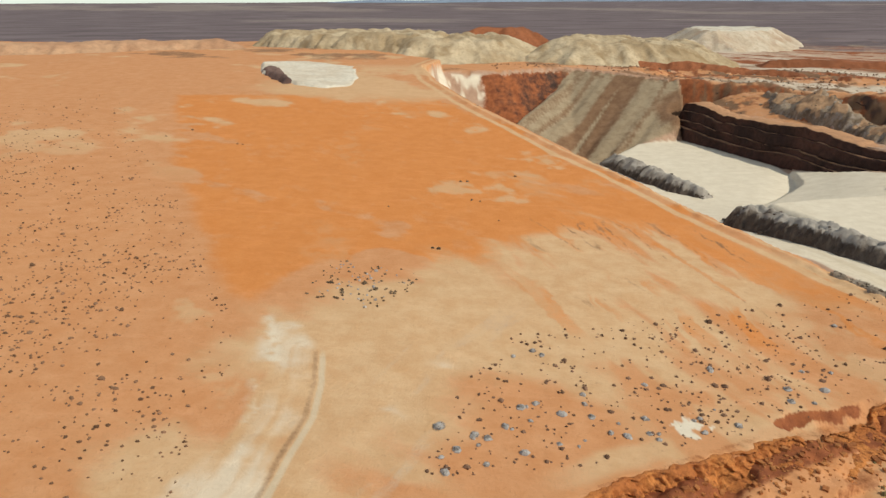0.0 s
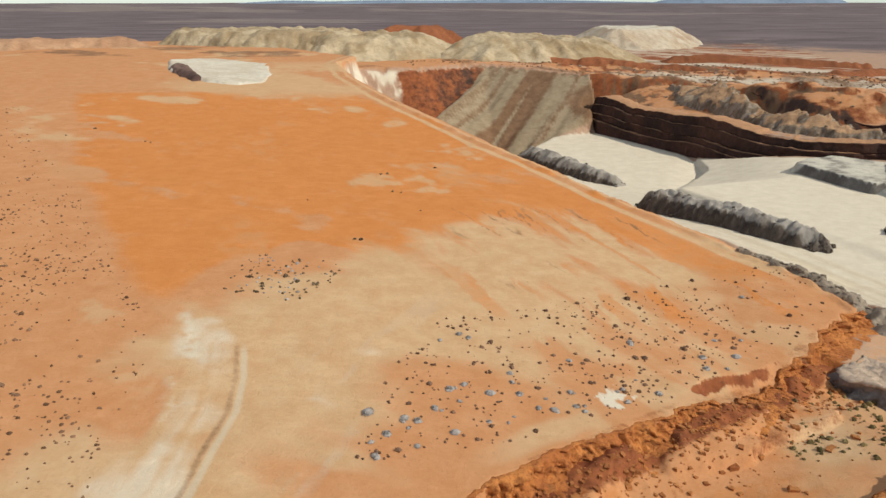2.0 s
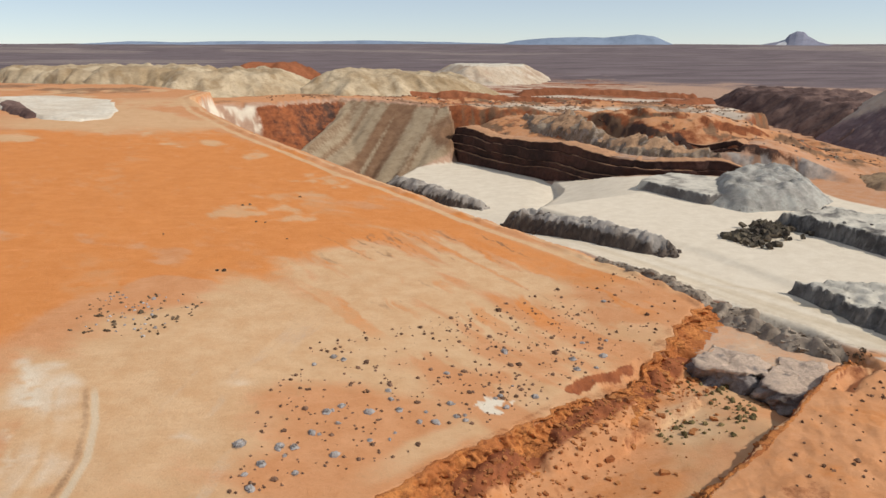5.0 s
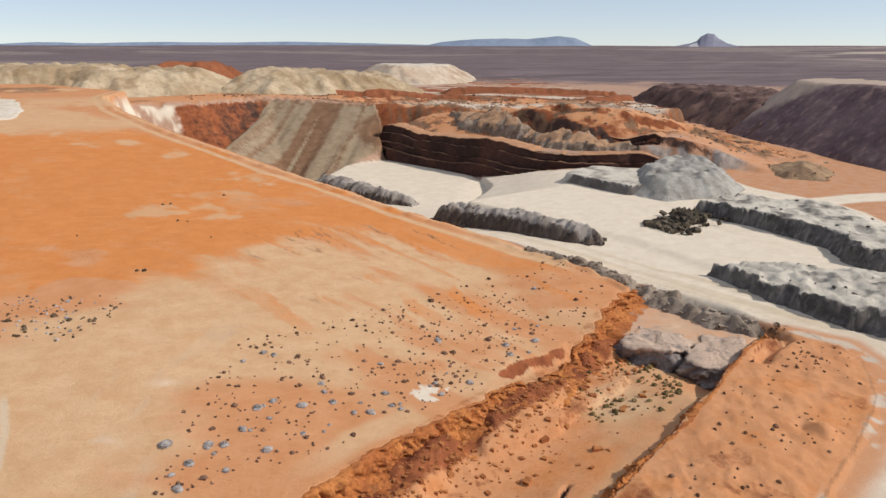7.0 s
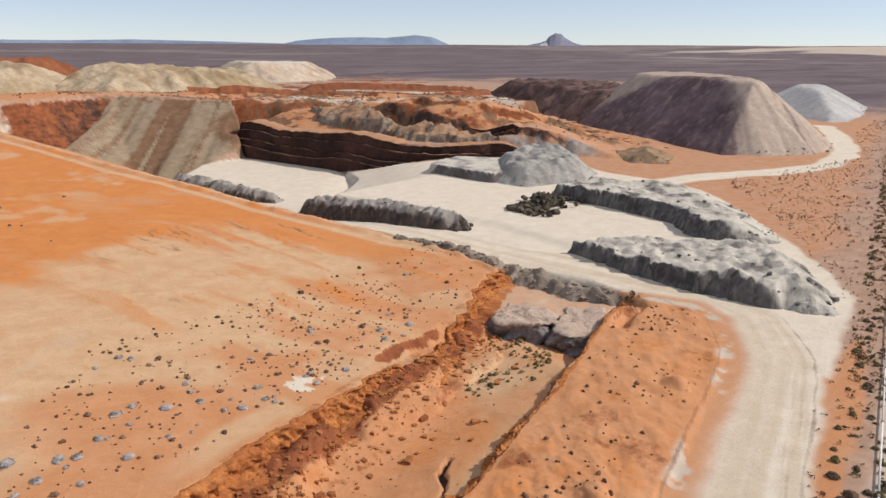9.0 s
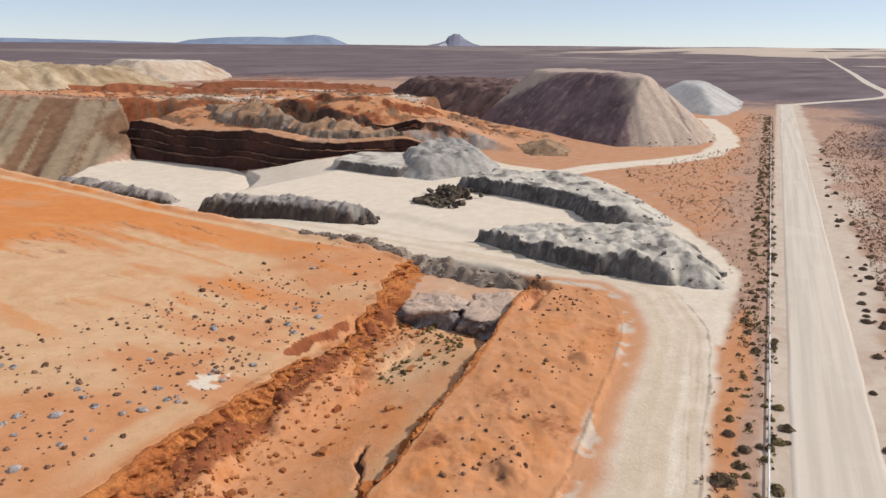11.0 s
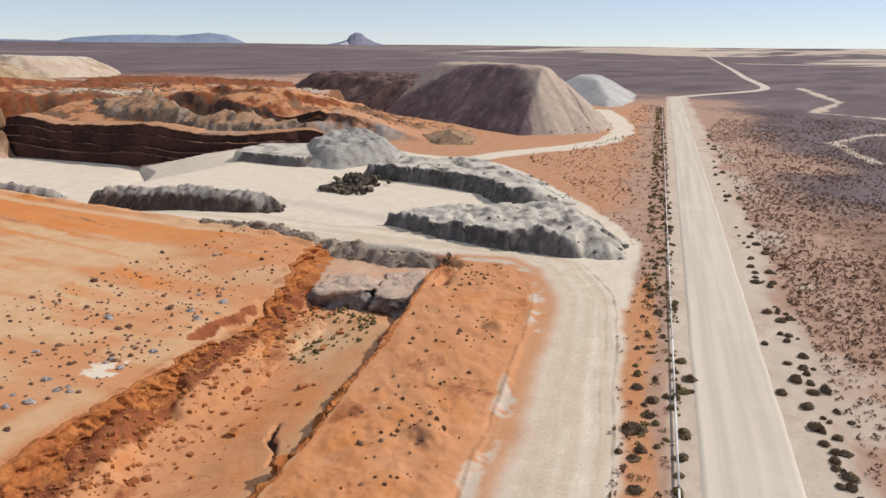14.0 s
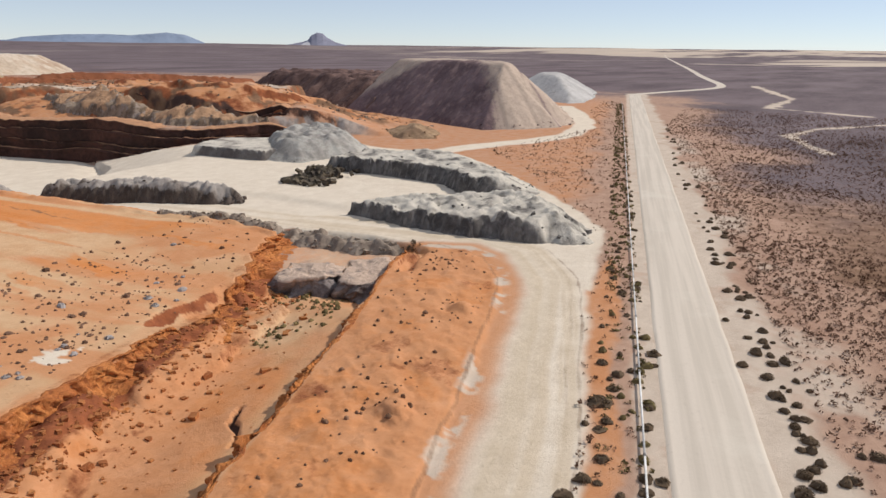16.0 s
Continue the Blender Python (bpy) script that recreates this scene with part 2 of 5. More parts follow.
def inside(x, y, pts):
    """Signed distance to a polygon: + inside."""
    d, _, _ = nearest(x, y, pts, True)
    odd = np.zeros(np.shape(x), bool)
    for (ax, ay), (bx, by) in zip(pts, pts[1:] + pts[:1]):
        cross = (ay > y) != (by > y)
        odd ^= cross & (x < (bx - ax) * (y - ay) / ((by - ay) or 1e-9) + ax)
    return np.where(odd, d, -d)


def bank(x, y, pts, width, rough=0.0, seed=0, fade=(12.0, 12.0)):
    """A step up to the left of a chain of points, of height 1, which fades out at both ends."""
    d, side, along = nearest(x, y, pts)
    total = sum(math.dist(a, b) for a, b in zip(pts[:-1], pts[1:]))
    if rough:
        d = d * side + rough * fbm(x, y, 5.0, 4, seed)
    else:
        d = d * side
    return ramp(d, 0, width), ramp(along, 0, fade[0]) * ramp(total - along, 0, fade[1]), d


# Rim of the sand table: the trench cliff first, then the track along the pit.
CLIFF = [(-60, -10), (-20, 24), (9, 41.4), (16.7, 45.3), (25, 49.3), (33, 53.2), (42, 57.0), (52, 64.2), (62.0, 70.5)]
EDGE = [(62.0, 70.5), (61.5, 76), (59.5, 84), (55.5, 95), (49.5, 106), (44.5, 115), (39.5, 126), (33.5, 138), (28, 148), (21, 164), (12.5, 182), (6, 197), (-2, 220), (-6, 246), (0, 263)]
RIM = [(0, 263), (22, 264), (42, 274), (52, 276), (72, 262), (86, 251), (92, 246), (96, 240)]
TABLE = CLIFF + EDGE[1:] + [(-30, 300), (-400, 420), (-400, -300), (-120, -200)]
TRENCH_EAST = [(-30, 2), (10, 25.5), (20.7, 31.0), (28, 34.0), (41.2, 40.2), (48.7, 44.0), (55, 47.6), (62, 50.8)]
RIDGE = [(-30, 2), (10, 25.0), (20.7, 30.5), (28, 33.5), (41.2, 39.7), (48.7, 43.5), (55, 47.1), (63, 51.5), (69, 50.5), (71.5, 46), (70, 42), (65, 37.5), (59, 33.6), (44, 27.2), (34, 23.2), (26.7, 20.5), (0, 9), (-30, -8)]
SHELF = [(51.5, 60.5), (53.5, 56.5), (57.5, 53.2), (61.5, 50.5), (66, 52.5), (65.5, 58), (63.5, 66), (58, 68)]
TORN = [(62, 290), (76, 264), (84, 246), (90, 228), (98, 208), (106, 186), (114, 171), (128, 160), (152, 146), (182, 130), (200, 158), (214, 205), (200, 262), (150, 306)]
LEDGE = [(31.5, 54.3), (34, 56.2), (37, 56.9), (40, 57.2), (43.4, 59.0), (45, 58.2), (41, 55), (34.5, 52)]
TRENCH = CLIFF + [(66, 60), (66, 50)] + TRENCH_EAST[::-1] + [(-60, -20)]
WALL = [(79, 240), (82.5, 228), (89, 211), (94, 197), (98, 184), (101.5, 170), (108, 160.5), (118, 153), (133, 144), (150, 130)]
WALL_2 = [(104, 214), (110, 196), (114, 180), (122, 163), (133, 150), (146, 138), (160, 124)]
WALL_3 = [(118, 206), (119.5, 198), (121.5, 180), (128.5, 166), (135, 153), (144, 142), (158, 128)]
WALL_4 = [(124, 200), (127, 188), (133, 177), (141, 168), (150, 160), (164, 152)]


def rim_hump(x, y):
    """The table stands a little higher along the end of the trench."""
    return 1.3 * ramp(x, 38, 58) * ramp(-np.hypot(x - 56, y - 70), -22, -6)


def table_height(x, y):
    """The sand table: it climbs to the north and west and levels out."""
    hump = rim_hump(x, y)
    x, y = np.clip(x, -160, 80) / 100, np.clip(y, -40, 300) / 100
    z = 1.466 - 9.18 * x + 2.056 * y + 2.893 * x * y - 0.699 * x * x + 1.809 * y * y
    z = z + 5.0 * ramp(-x, 0.5, 1.4) * ramp(y, 1.8, 3.0)
    z = z + hump
    return np.where(z > 13, 13 + 8 * (1 - np.exp(-(z - 13) / 8)), z)


def ledge_drop(x, y):
    """A slip ledge behind the cliff's lip."""
    return 1.1 * ramp(inside(x, y, LEDGE) + 0.5 * fbm(x, y, 2.0, 4, 218), -0.6, 0.8)


def cliff_shift(s):
    """How far the cliff's lip stands out from its line, along it."""
    return 1.0 * (fbm(s, 0 * s, 7, 4, 211) + 0.8 * fbm(s, 0 * s, 1.8, 4, 212))


def land(x, y):
    """Height of the ground, with the masks of its surfaces."""
    x, y = np.asarray(x, float), np.asarray(y, float)
    r = np.hypot(x, y)
    m = {}
    # plain
    z = 0.25 * fbm(x, y, 30, 4, 3) * ramp(r, 60, 200) + 6 * fbm(x, y, 700, 3, 4) * ramp(r, 500, 2000) + 34 * ramp(r, 2500, 4900)
    # back land north of the pit, at the level of the table
    north = inside(x, y, [(-420, 262), (0, 263), (22, 264), (42, 274), (52, 276), (72, 262), (90, 252), (112, 241), (128, 222), (136, 200), (160, 190), (190, 200), (210, 240), (260, 330), (330, 480), (420, 700), (300, 760), (60, 560), (-420, 480)])
    back = 13.5 - 4.5 * ramp(x, 40, 130) - 4.0 * ramp(x, 140, 300) - 4 * ramp(r, 300, 700)
    strips = fbm(0.5 * x + 0.86 * y, 0.12 * (0.86 * x - 0.5 * y), 14, 5, 6)
    z = z + (back + 0.5 * fbm(x, y, 22, 4, 5) + 1.6 * strips * ramp(x, 20, 90) - z) * ramp(north, -3, 1)
    m["strips"] = strips
    # benches on the far side of the pads
    for chain, rise, width, rough, seed, fades in ((WALL, 3.1, 0.7, 0.0, 11, (3, 40)), (WALL_2, 3.8, 2.2, 2.2, 12, (8, 26)), (WALL_3, 2.4, 0.9, 2.0, 13, (12, 30)), (WALL_4, 1.8, 1.6, 3.0, 14, (12, 20))):
        step, fade, d = bank(x, y, chain, width, rough, seed, fades)
        if chain is WALL:
            wall_d, wall_fade = d, fade
            lift = (ramp(wall_d, 3.0, 5.0) * rise + 3.9 * ramp(d, 9, 34)) * fade
            m["strata"] = ramp(d, -1.5, 0.3) * ramp(-d, -9, -7.0) * fade
        else:
            lift = step * fade * rise
        reach = ramp(-d, -55, -25)
        z = z + lift * reach * (1 - ramp(north, -3, 1))
        m[f"face{seed}"] = ramp(d, -1.0, 0.3) * ramp(-d, -width - 3, -width) * fade
    # pit
    pit = inside(x, y, [(64, 140)] + [(a - 0.5, b) for a, b in EDGE[6:]] + RIM[1:-2] + [(84, 237), (82, 227), (90, 208), (97, 186), (90, 165)])
    rim_z = np.where(y > 225, 13.2 - 4.5 * ramp(x, 40, 130), table_height(x, y))
    olive_side = x - 47 + 0.78 * (270 - y)  # + on the tipped slope, - on the red wall
    fall = 0.6 + 0.55 * ramp(-olive_side, -4, 4) + 0.075 * fbm(0.76 * x - 0.65 * y, 0.02 * x, 4, 4, 21) * ramp(x, 30, 44)
    rim_d, _, _ = nearest(x, y, [(64, 100)] + EDGE[6:] + RIM[1:])
    bowl = rim_z - rim_d * fall - (0.15 + 0.9 * ramp(-olive_side, -2, 3)) * fbm(x, y, 3, 4, 22) * ramp(pit, 0, 3)
    z = np.where(pit > 0, np.maximum(np.minimum(np.maximum(z, rim_z), bowl), -12), z)
    m["pit"], m["olive_side"] = ramp(pit, 0, 1.5), olive_side
    # low pad with its ramp, beside the table
    ramp_road = inside(x, y, [(80, 66), (74, 74), (66, 78), (63, 92), (59, 100), (50, 108), (42, 122), (34, 138), (28, 150), (30, 170), (42, 192), (64, 224), (86, 232), (96, 205), (101, 193), (95, 184), (86, 170), (75, 150), (64, 130), (72, 110), (78, 92)])
    level = -0.5 - 6.0 * ramp(y, 100, 160)
    slack = ramp(y, 130, 140) * ramp(-y, -200, -188) * ramp(x, 56, 72)  # an easy slope between the two pads
    pad = ramp(ramp_road, -1.5 - 28.0 * slack, 1.5 + 3.5 * slack)
    z = z + (level - z) * pad
    # torn and tipped ground behind the wall
    torn = ramp(inside(x, y, TORN), 0, 7)
    terraces = fbm(0.8 * x + 0.6 * y, 0.28 * (0.6 * x - 0.8 * y), 17, 4, 17)
    z = z + torn * (0.9 * fbm(x, y, 9, 5, 18) + 0.5 * fbm(x, y, 3.2, 4, 19) + 1.0 * ramp(terraces, 0.0, 0.07) + 0.9 * ramp(terraces, 0.2, 0.27) + 0.8 * ramp(-terraces, 0.2, 0.27))
    m["torn"], m["terraces"] = torn, terraces
    # beds of dark rock in the wall beside the pads
    stair = -6.9 + 10.0 * ramp(wall_d, 3.0, 5.0) + 3.9 * ramp(wall_d, 9, 34) + 0.25 * fbm(x, y, 2.5, 3, 16)
    carve = ramp(y, 150, 162) * ramp(wall_d, -1.0, 0.0) * ramp(-wall_d, -30, -7) * ramp(wall_fade, 0.2, 0.8) * (1 - ramp(north, -6, 4))
    z = z + (stair - z) * carve
    # sand table
    t_in = inside(x, y, TABLE)
    to_cliff, _, on_cliff = nearest(x, y, CLIFF)
    near_cliff = ramp(-to_cliff, -6, -4)
    ragged = t_in + (1.1 * fbm(x, y, 6, 4, 31) + 0.6 * near_cliff * fbm(x, y, 2.4, 4, 34)) * ramp(r, 8, 30) * ramp(-np.abs(t_in), -6, -1)
    top = table_height(x, y) + 0.12 * fbm(x, y, 5, 4, 32) + 0.5 * fbm(x, y, 40, 2, 33) - ledge_drop(x, y)
    up = (1 - near_cliff) * ramp(ragged, -0.6, 0.3) + near_cliff * ramp(t_in + cliff_shift(on_cliff), 0.05, 0.35)
    m["lip"] = t_in + cliff_shift(on_cliff)
    # trench between the cliff and the ridge
    ridge = inside(x, y, RIDGE)
    d_cliff, side, along = nearest(x, y, CLIFF)
    trench = ramp(-t_in, -2, -1) * ramp(inside(x, y, TRENCH), -3, 0)
    second = d_cliff + 1.5 * fbm(x, y, 5, 4, 37)
    scree = 1.1 * ramp(-d_cliff, -6, -0.5) * (0.7 + 0.9 * fbm(x, y, 2.5, 4, 35)) + 0.9 * ramp(-second, -6.2, -5.6) * ramp(fbm(x, y, 6, 3, 40), -0.25, 0.1)
    m["second"] = second
    crack, _, _ = nearest(x, y, [(28.6, 38.2), (27.0, 37.0), (26.0, 35.2), (24.6, 34.2)])
    crack = crack + 0.5 * fbm(x, y, 1.4, 4, 39)
    m["crack"] = ramp(-crack, -0.2, -0.02)
    z_tr = -3.1 + scree + 2.7 * np.clip(1 - nearest(x, y, TRENCH_EAST)[0] / 15, 0, 1) * ramp(-x, -56, -46) + 0.12 * fbm(x, y, 2.5, 3, 36) + 1.5 * ramp(-d_cliff, -9, -1) * ramp(-x, -41, -31) - 0.5 * m["crack"]
    shelf = ramp(inside(x, y, SHELF) + 0.6 * fbm(x, y, 3, 3, 42), -0.8, 0.3) * ramp(-t_in, -1, 1)
    z = z + (-0.8 + 0.25 * fbm(x, y, 3, 4, 43) - z) * shelf
    m["shelf"] = shelf
    z = z + (z_tr - z) * trench * (1 - shelf)
    m["trench"] = trench
    # ridge between trench and haul road
    crown = 0.45 + 0.5 * ramp(-x, -62, -45) - 0.5 * ramp(x, 60, 70)
    d_east, _, _ = nearest(x, y, TRENCH_EAST)
    d_slot, _, _ = nearest(x, y, [(59.0, 46.6), (62.5, 48.6), (67.0, 49.6)])
    flank = np.sqrt(np.clip((ridge + 0.5) / 6.5, 0, 1))
    lip = ramp(-d_east, -7, -5) * ramp(-x, -66, -58)
    body = crown * (lip * (0.75 + 0.25 * flank) + (1 - lip) * flank) + (0.3 * fbm(x, y, 4, 4, 38) + 0.26 * fbm(x, y, 1.3, 3, 47)) * ramp(ridge, 0, 2)
    body = body - 1.1 * ramp(-d_slot - 0.6 * fbm(x, y, 1.6, 4, 41), -1.3, 0.0)
    for bx, by in ((52.0, 33.6), (32.5, 26.6)):
        body = body + 0.7 * ramp(-np.hypot(x - bx, y - by) - 0.8 * fbm(x, y, 1.5, 4, 48), -1.6, -0.2)
    onto = ramp(ridge + 0.5 * fbm(x, y, 2.2, 4, 49), -0.35, 0.35)
    z = z + (body - z) * onto
    z = z + (top - z) * up
    # windrow and track along the rim
    d_rim, _, _ = nearest(x, y, EDGE)
    z = z + up * (0.5 * ramp(-np.abs(d_rim - 2.2 + 0.8 * fbm(x, y, 5, 3, 45)), -1.0, 0.0) * ramp(fbm(x, y, 2.5, 3, 46), -0.4, 0.3))
    m["d_rim"], m["d_east"] = d_rim, d_east
    m["table"], m["t_in"], m["ridge"], m["d_cliff"], m["north"], m["pad"] = up, t_in, ridge, d_cliff, north, pad
    return z, m

# ---- ground sheet ----
def mesh_object(name, co, quads, material, smooth=True):
    mesh = bpy.data.meshes.new(name)
    mesh.vertices.add(len(co))
    mesh.vertices.foreach_set("co", np.ascontiguousarray(co, dtype=np.float32).ravel())
    mesh.loops.add(quads.size)
    mesh.loops.foreach_set("vertex_index", np.ascontiguousarray(quads, dtype=np.int32).ravel())
    mesh.polygons.add(len(quads))
    mesh.polygons.foreach_set("loop_start", np.arange(0, quads.size, quads.shape[1], dtype=np.int32))
    mesh.polygons.foreach_set("use_smooth", np.full(len(quads), smooth))
    mesh.update(calc_edges=True)
    mesh.materials.append(material)
    return new(name, mesh)


def grid_quads(rows, cols, wrap=False):
    a = np.arange(rows * cols).reshape(rows, cols)
    if wrap:
        a = np.concatenate([a, a[:, :1]], 1)
    return np.stack([a[:-1, :-1], a[:-1, 1:], a[1:, 1:], a[1:, :-1]], -1).reshape(-1, 4)[:, ::-1]


def line_mask(x, y, pts, half, soft, wobble=0.0, seed=0):
    d, _, _ = nearest(x, y, pts)
    if wobble:
        d = d + wobble * fbm(x, y, 8, 4, seed)
    return ramp(-d, -half - soft, -half + soft)


FIELD = [(-73, 190), (-50.5, 126), (-37.3, 97.4), (-26.3, 74.5), (-22.6, 72.2), (-17.8, 80), (-6.5, 86), (5, 84.5), (12.6, 97), (27, 104), (40, 108), (44, 112), (38, 124), (28, 146), (16, 172), (0, 192), (-24, 196), (-48, 193)]
HARDPAN = [(-26, 30), (-19, 52), (-21, 70), (-18, 79), (-7, 86), (8, 90), (14, 99), (30, 108), (44, 106), (52, 90), (50, 78), (36, 70), (20, 62), (9, 57.5), (1, 53), (-3, 46), (-6, 36), (-8, 20), (-30, 16)]
HAUL = [(0, -8), (29, 16.6), (41, 21.5), (54, 27), (66, 33), (73.5, 40), (75, 50), (72, 62), (68, 78), (64.5, 94), (60, 108), (54, 123), (50, 140), (56, 170), (70, 200)]
WHITE = [(71, 46), (66, 34), (66, 26.5), (76, 30), (84, 31.5), (92, 36), (104, 46), (116, 62), (132, 82), (138, 96), (134, 112), (138, 126), (130, 142), (118, 150), (106, 158), (97, 178), (92, 203), (84, 229), (64, 224), (46, 196), (42, 160), (47, 136), (55, 116), (62, 96), (66, 78), (71, 62)]
MINE_ROAD = [(128, 100), (148, 97), (170, 91), (192, 88), (214, 93), (238, 104), (262, 118), (290, 136)]
BACK_ROAD = [(150, 210), (190, 224), (240, 262), (330, 330), (420, 420)]
ROAD_LINE = [(-120, -55.5), (37.5, 5.6), (395, 141.6), (449, 134), (516, 121), (566, 135), (697, 183), (1298, 384), (3000, 960)]
PIPE_LINE = ((-40, -19.6), (330, 124.2))

fine = np.arange(-41, 97.01, 0.2)
bearings = np.radians(np.concatenate([fine, np.arange(100, 317, 3.0)]))
radii = [0.02, 6.0, 12.0, 18.0, 24.0]
while radii[-1] < 4950:
    radii.append(radii[-1] + min(radii[-1] ** 2 * 0.0028 / 28, radii[-1] * (0.0058 if radii[-1] < 320 else 0.012)))
radii = np.array(radii)
R, B = np.meshgrid(radii, bearings, indexing="ij")
GX, GY = R * np.sin(B), R * np.cos(B)
GZ, M = land(GX, GY)
ground = mesh_object("ground", np.stack([GX, GY, GZ], -1).reshape(-1, 3), grid_quads(len(radii), len(bearings), True), GROUND)
tagged(ground, "orange sand and pale clay desert ground with open pit", "ground", kind="structure")

n2, n8, n30 = fbm(GX, GY, 2, 4, 50), fbm(GX, GY, 8, 5, 51), fbm(GX, GY, 30, 5, 52)
table = ramp(M["t_in"] + 0.8 * n2, -0.8, 0.2)
steep = np.clip(np.hypot(np.gradient(GZ, axis=0) / np.gradient(R, axis=0), np.gradient(GZ, axis=1) / (np.gradient(B, axis=1) * R)), 0, 3)
flow = fbm(0.5 * GX + 0.87 * GY, 0.22 * (0.87 * GX - 0.5 * GY), 9, 5, 53)  # sheet-wash runs with the slope
north = ramp(M["north"], -2, 4)
orange = np.maximum.reduce([table, north * ramp(-GX, -120, -20), ramp(M["ridge"], -0.8, 0.4), 0.95 * ramp(M["trench"], 0.5, 0.9)])
west = ramp(-GX - 0.12 * GY, 4, 14)
field = ramp(inside(GX, GY, FIELD) + (1 - 0.8 * west) * (5 * n8 + 4 * n30 + 6 * flow), -1.4 - 1.5 * west, 1.4 + 1.5 * west) * table
field = field * (1 - 0.8 * ramp(flow + 0.5 * n8 + 0.4 * n30, 0.28, 0.5))
rim_sand = ramp(-np.abs(M["d_rim"] - 9), -7, -2) * ramp(GY, 72, 84) * ramp(-GY, -135, -110) * ramp(flow + 0.4 * n8, -0.45, 0.0)
field = np.maximum(field, 0.92 * rim_sand * table)
pan = ramp(inside(GX, GY, HARDPAN) + 6 * n8 + 6 * n30 + 12 * flow, -7, 5) * table
wash = ramp(n30 + 0.7 * n8 + 0.5 * flow, 0.12, 0.5)
pan = np.maximum(pan, 0.75 * wash * ramp(GY, 95, 150) * table)
pan = np.maximum(pan, 0.8 * ramp(flow + 0.3 * n8, 0.1, 0.4) * table * ramp(GX, 0, 20) * ramp(-GY, -95, -80) * ramp(R, 58, 70))
pan = np.maximum(pan, 0.8 * table * ramp(-np.abs(M["d_cliff"] - 2.6 + 1.2 * n8), -2.4, -0.6) * ramp(GX, 4, 14) * ramp(-GX, -44, -36))
pan = np.maximum(pan, 0.62 * table * ramp(GX, 10, 22) * ramp(-GY, -82, -74) * ramp(n8 + 0.6 * n30 + 0.4 * n2, -0.3, 0.2))
flow_2 = fbm(0.93 * GX + 0.36 * GY + 1.2 * n8, 0.22 * (0.36 * GX - 0.93 * GY), 4.5, 5, 57)
pan = pan * (1 - 0.7 * ramp(flow_2 + 0.6 * n30 + 0.3 * n8, 0.02, 0.4) * ramp(GX + 0.2 * GY, 12, 34))
field = np.maximum(field, 0.6 * ramp(flow_2 + 0.6 * n30 + 0.3 * n8, 0.15, 0.5) * table * ramp(GX, 12, 30) * ramp(GY, 66, 80) * ramp(-GY, -112, -104))
thin_wash = fbm(0.95 * GX + 0.30 * GY + 3.2 * n8 + 2.5 * n30, 0.09 * (0.30 * GX - 0.95 * GY), 2.2, 4, 68)
field = np.maximum(field, 0.85 * ramp(thin_wash, 0.04, 0.22) * table * ramp(GX, 4, 14) * ramp(GY, 62, 74) * ramp(-GY, -114, -106))
field = field * (1 - 0.35 * ramp(-n2 - 0.6 * n8, 0.2, 0.5))
pan = pan * (1 - 0.75 * rim_sand) * (1 - 0.5 * ramp(thin_wash, 0.04, 0.22) * ramp(n8 + 0.6 * n30, -0.35, 0.1) * ramp(GX, 4, 14) * ramp(GY, 60, 72) * ramp(-GY, -116, -106))
# thin dark rills where water runs off the hardpan
rill = np.abs(fbm(0.95 * GX + 0.30 * GY + 1.8 * n8 + 0.5 * n2, 0.07 * (0.30 * GX - 0.95 * GY), 4.0, 3, 69))
rills = ramp(-rill, -0.045, -0.012) * table * ramp(GX, 8, 18) * ramp(GY, 72, 80) * ramp(-GY, -112, -102) * ramp(n30 + 0.7 * n8, -0.2, 0.15)
pale_run = 0.3 * ramp(fbm(0.85 * GX - 0.53 * GY + 1.2 * n8, 0.12 * (0.53 * GX + 0.85 * GY), 3.0, 4, 70), 0.1, 0.35) * table * ramp(-GX, -22, -8) * ramp(GX, -14, -6) * ramp(-GY, -80, -70)
pan = np.maximum(pan, 0.3 * line_mask(GX, GY, [(-18, 200), (-19, 188), (-21, 127), (-15, 86)], 2.5, 4.0, 9, 88) * ramp(n8 + n2, -0.3, 0.3) * table)
pan = np.maximum(pan, 0.75 * table * ramp(GY, 176, 200) * ramp(-GY, -262, -236) * ramp(GX, -70, -40) * ramp(n30 + 0.6 * n8 + 0.5 * flow, -0.25, 0.15))
for px, py, pr in ((2, 118, 7), (12, 120, 6), (-28, 69, 3), (18, 140, 5), (-22, 57, 4)):
    pan = np.maximum(pan, 0.62 * table * ramp(-np.hypot(GX - px, GY - py) / pr - 1.7 * n8 - 1.2 * n2, -1.0, 0.2))
track = np.maximum(ramp(-np.abs(M["d_rim"] - 4.6 + 0.6 * n8), -1.1, -0.5), 0.8 * ramp(-np.abs(M["d_rim"] - 1.3), -0.9, -0.3)) * ramp(GY, 72, 84)
pan = np.maximum(pan, track * table * 0.95)
haul = line_mask(GX, GY, HAUL, 5.2, 1.0, 1.4, 61)
white = np.maximum.reduce([haul, ramp(inside(GX, GY, WHITE) + 1.5 * n8, -1, 1), line_mask(GX, GY, MINE_ROAD, 3.6, 1.2, 1.5, 62), line_mask(GX, GY, BACK_ROAD, 5, 3, 3, 63)]) * (1 - table)
field = field * (1 - 0.3 * line_mask(GX, GY, [(-18, 200), (-19, 188), (-21, 127), (-15, 86)], 1.5, 5.0, 9, 88) * ramp(n8 + n2, -0.3, 0.4))
swath_in = inside(GX, GY, [(-13.1, 62), (-12.3, 56), (-12.2, 51), (-13.1, 46.3), (-13.9, 41), (-20, 22), (-32, 18), (-22, 40), (-18.8, 47), (-18, 52), (-18.2, 60), (-20.5, 69), (-16, 68)])
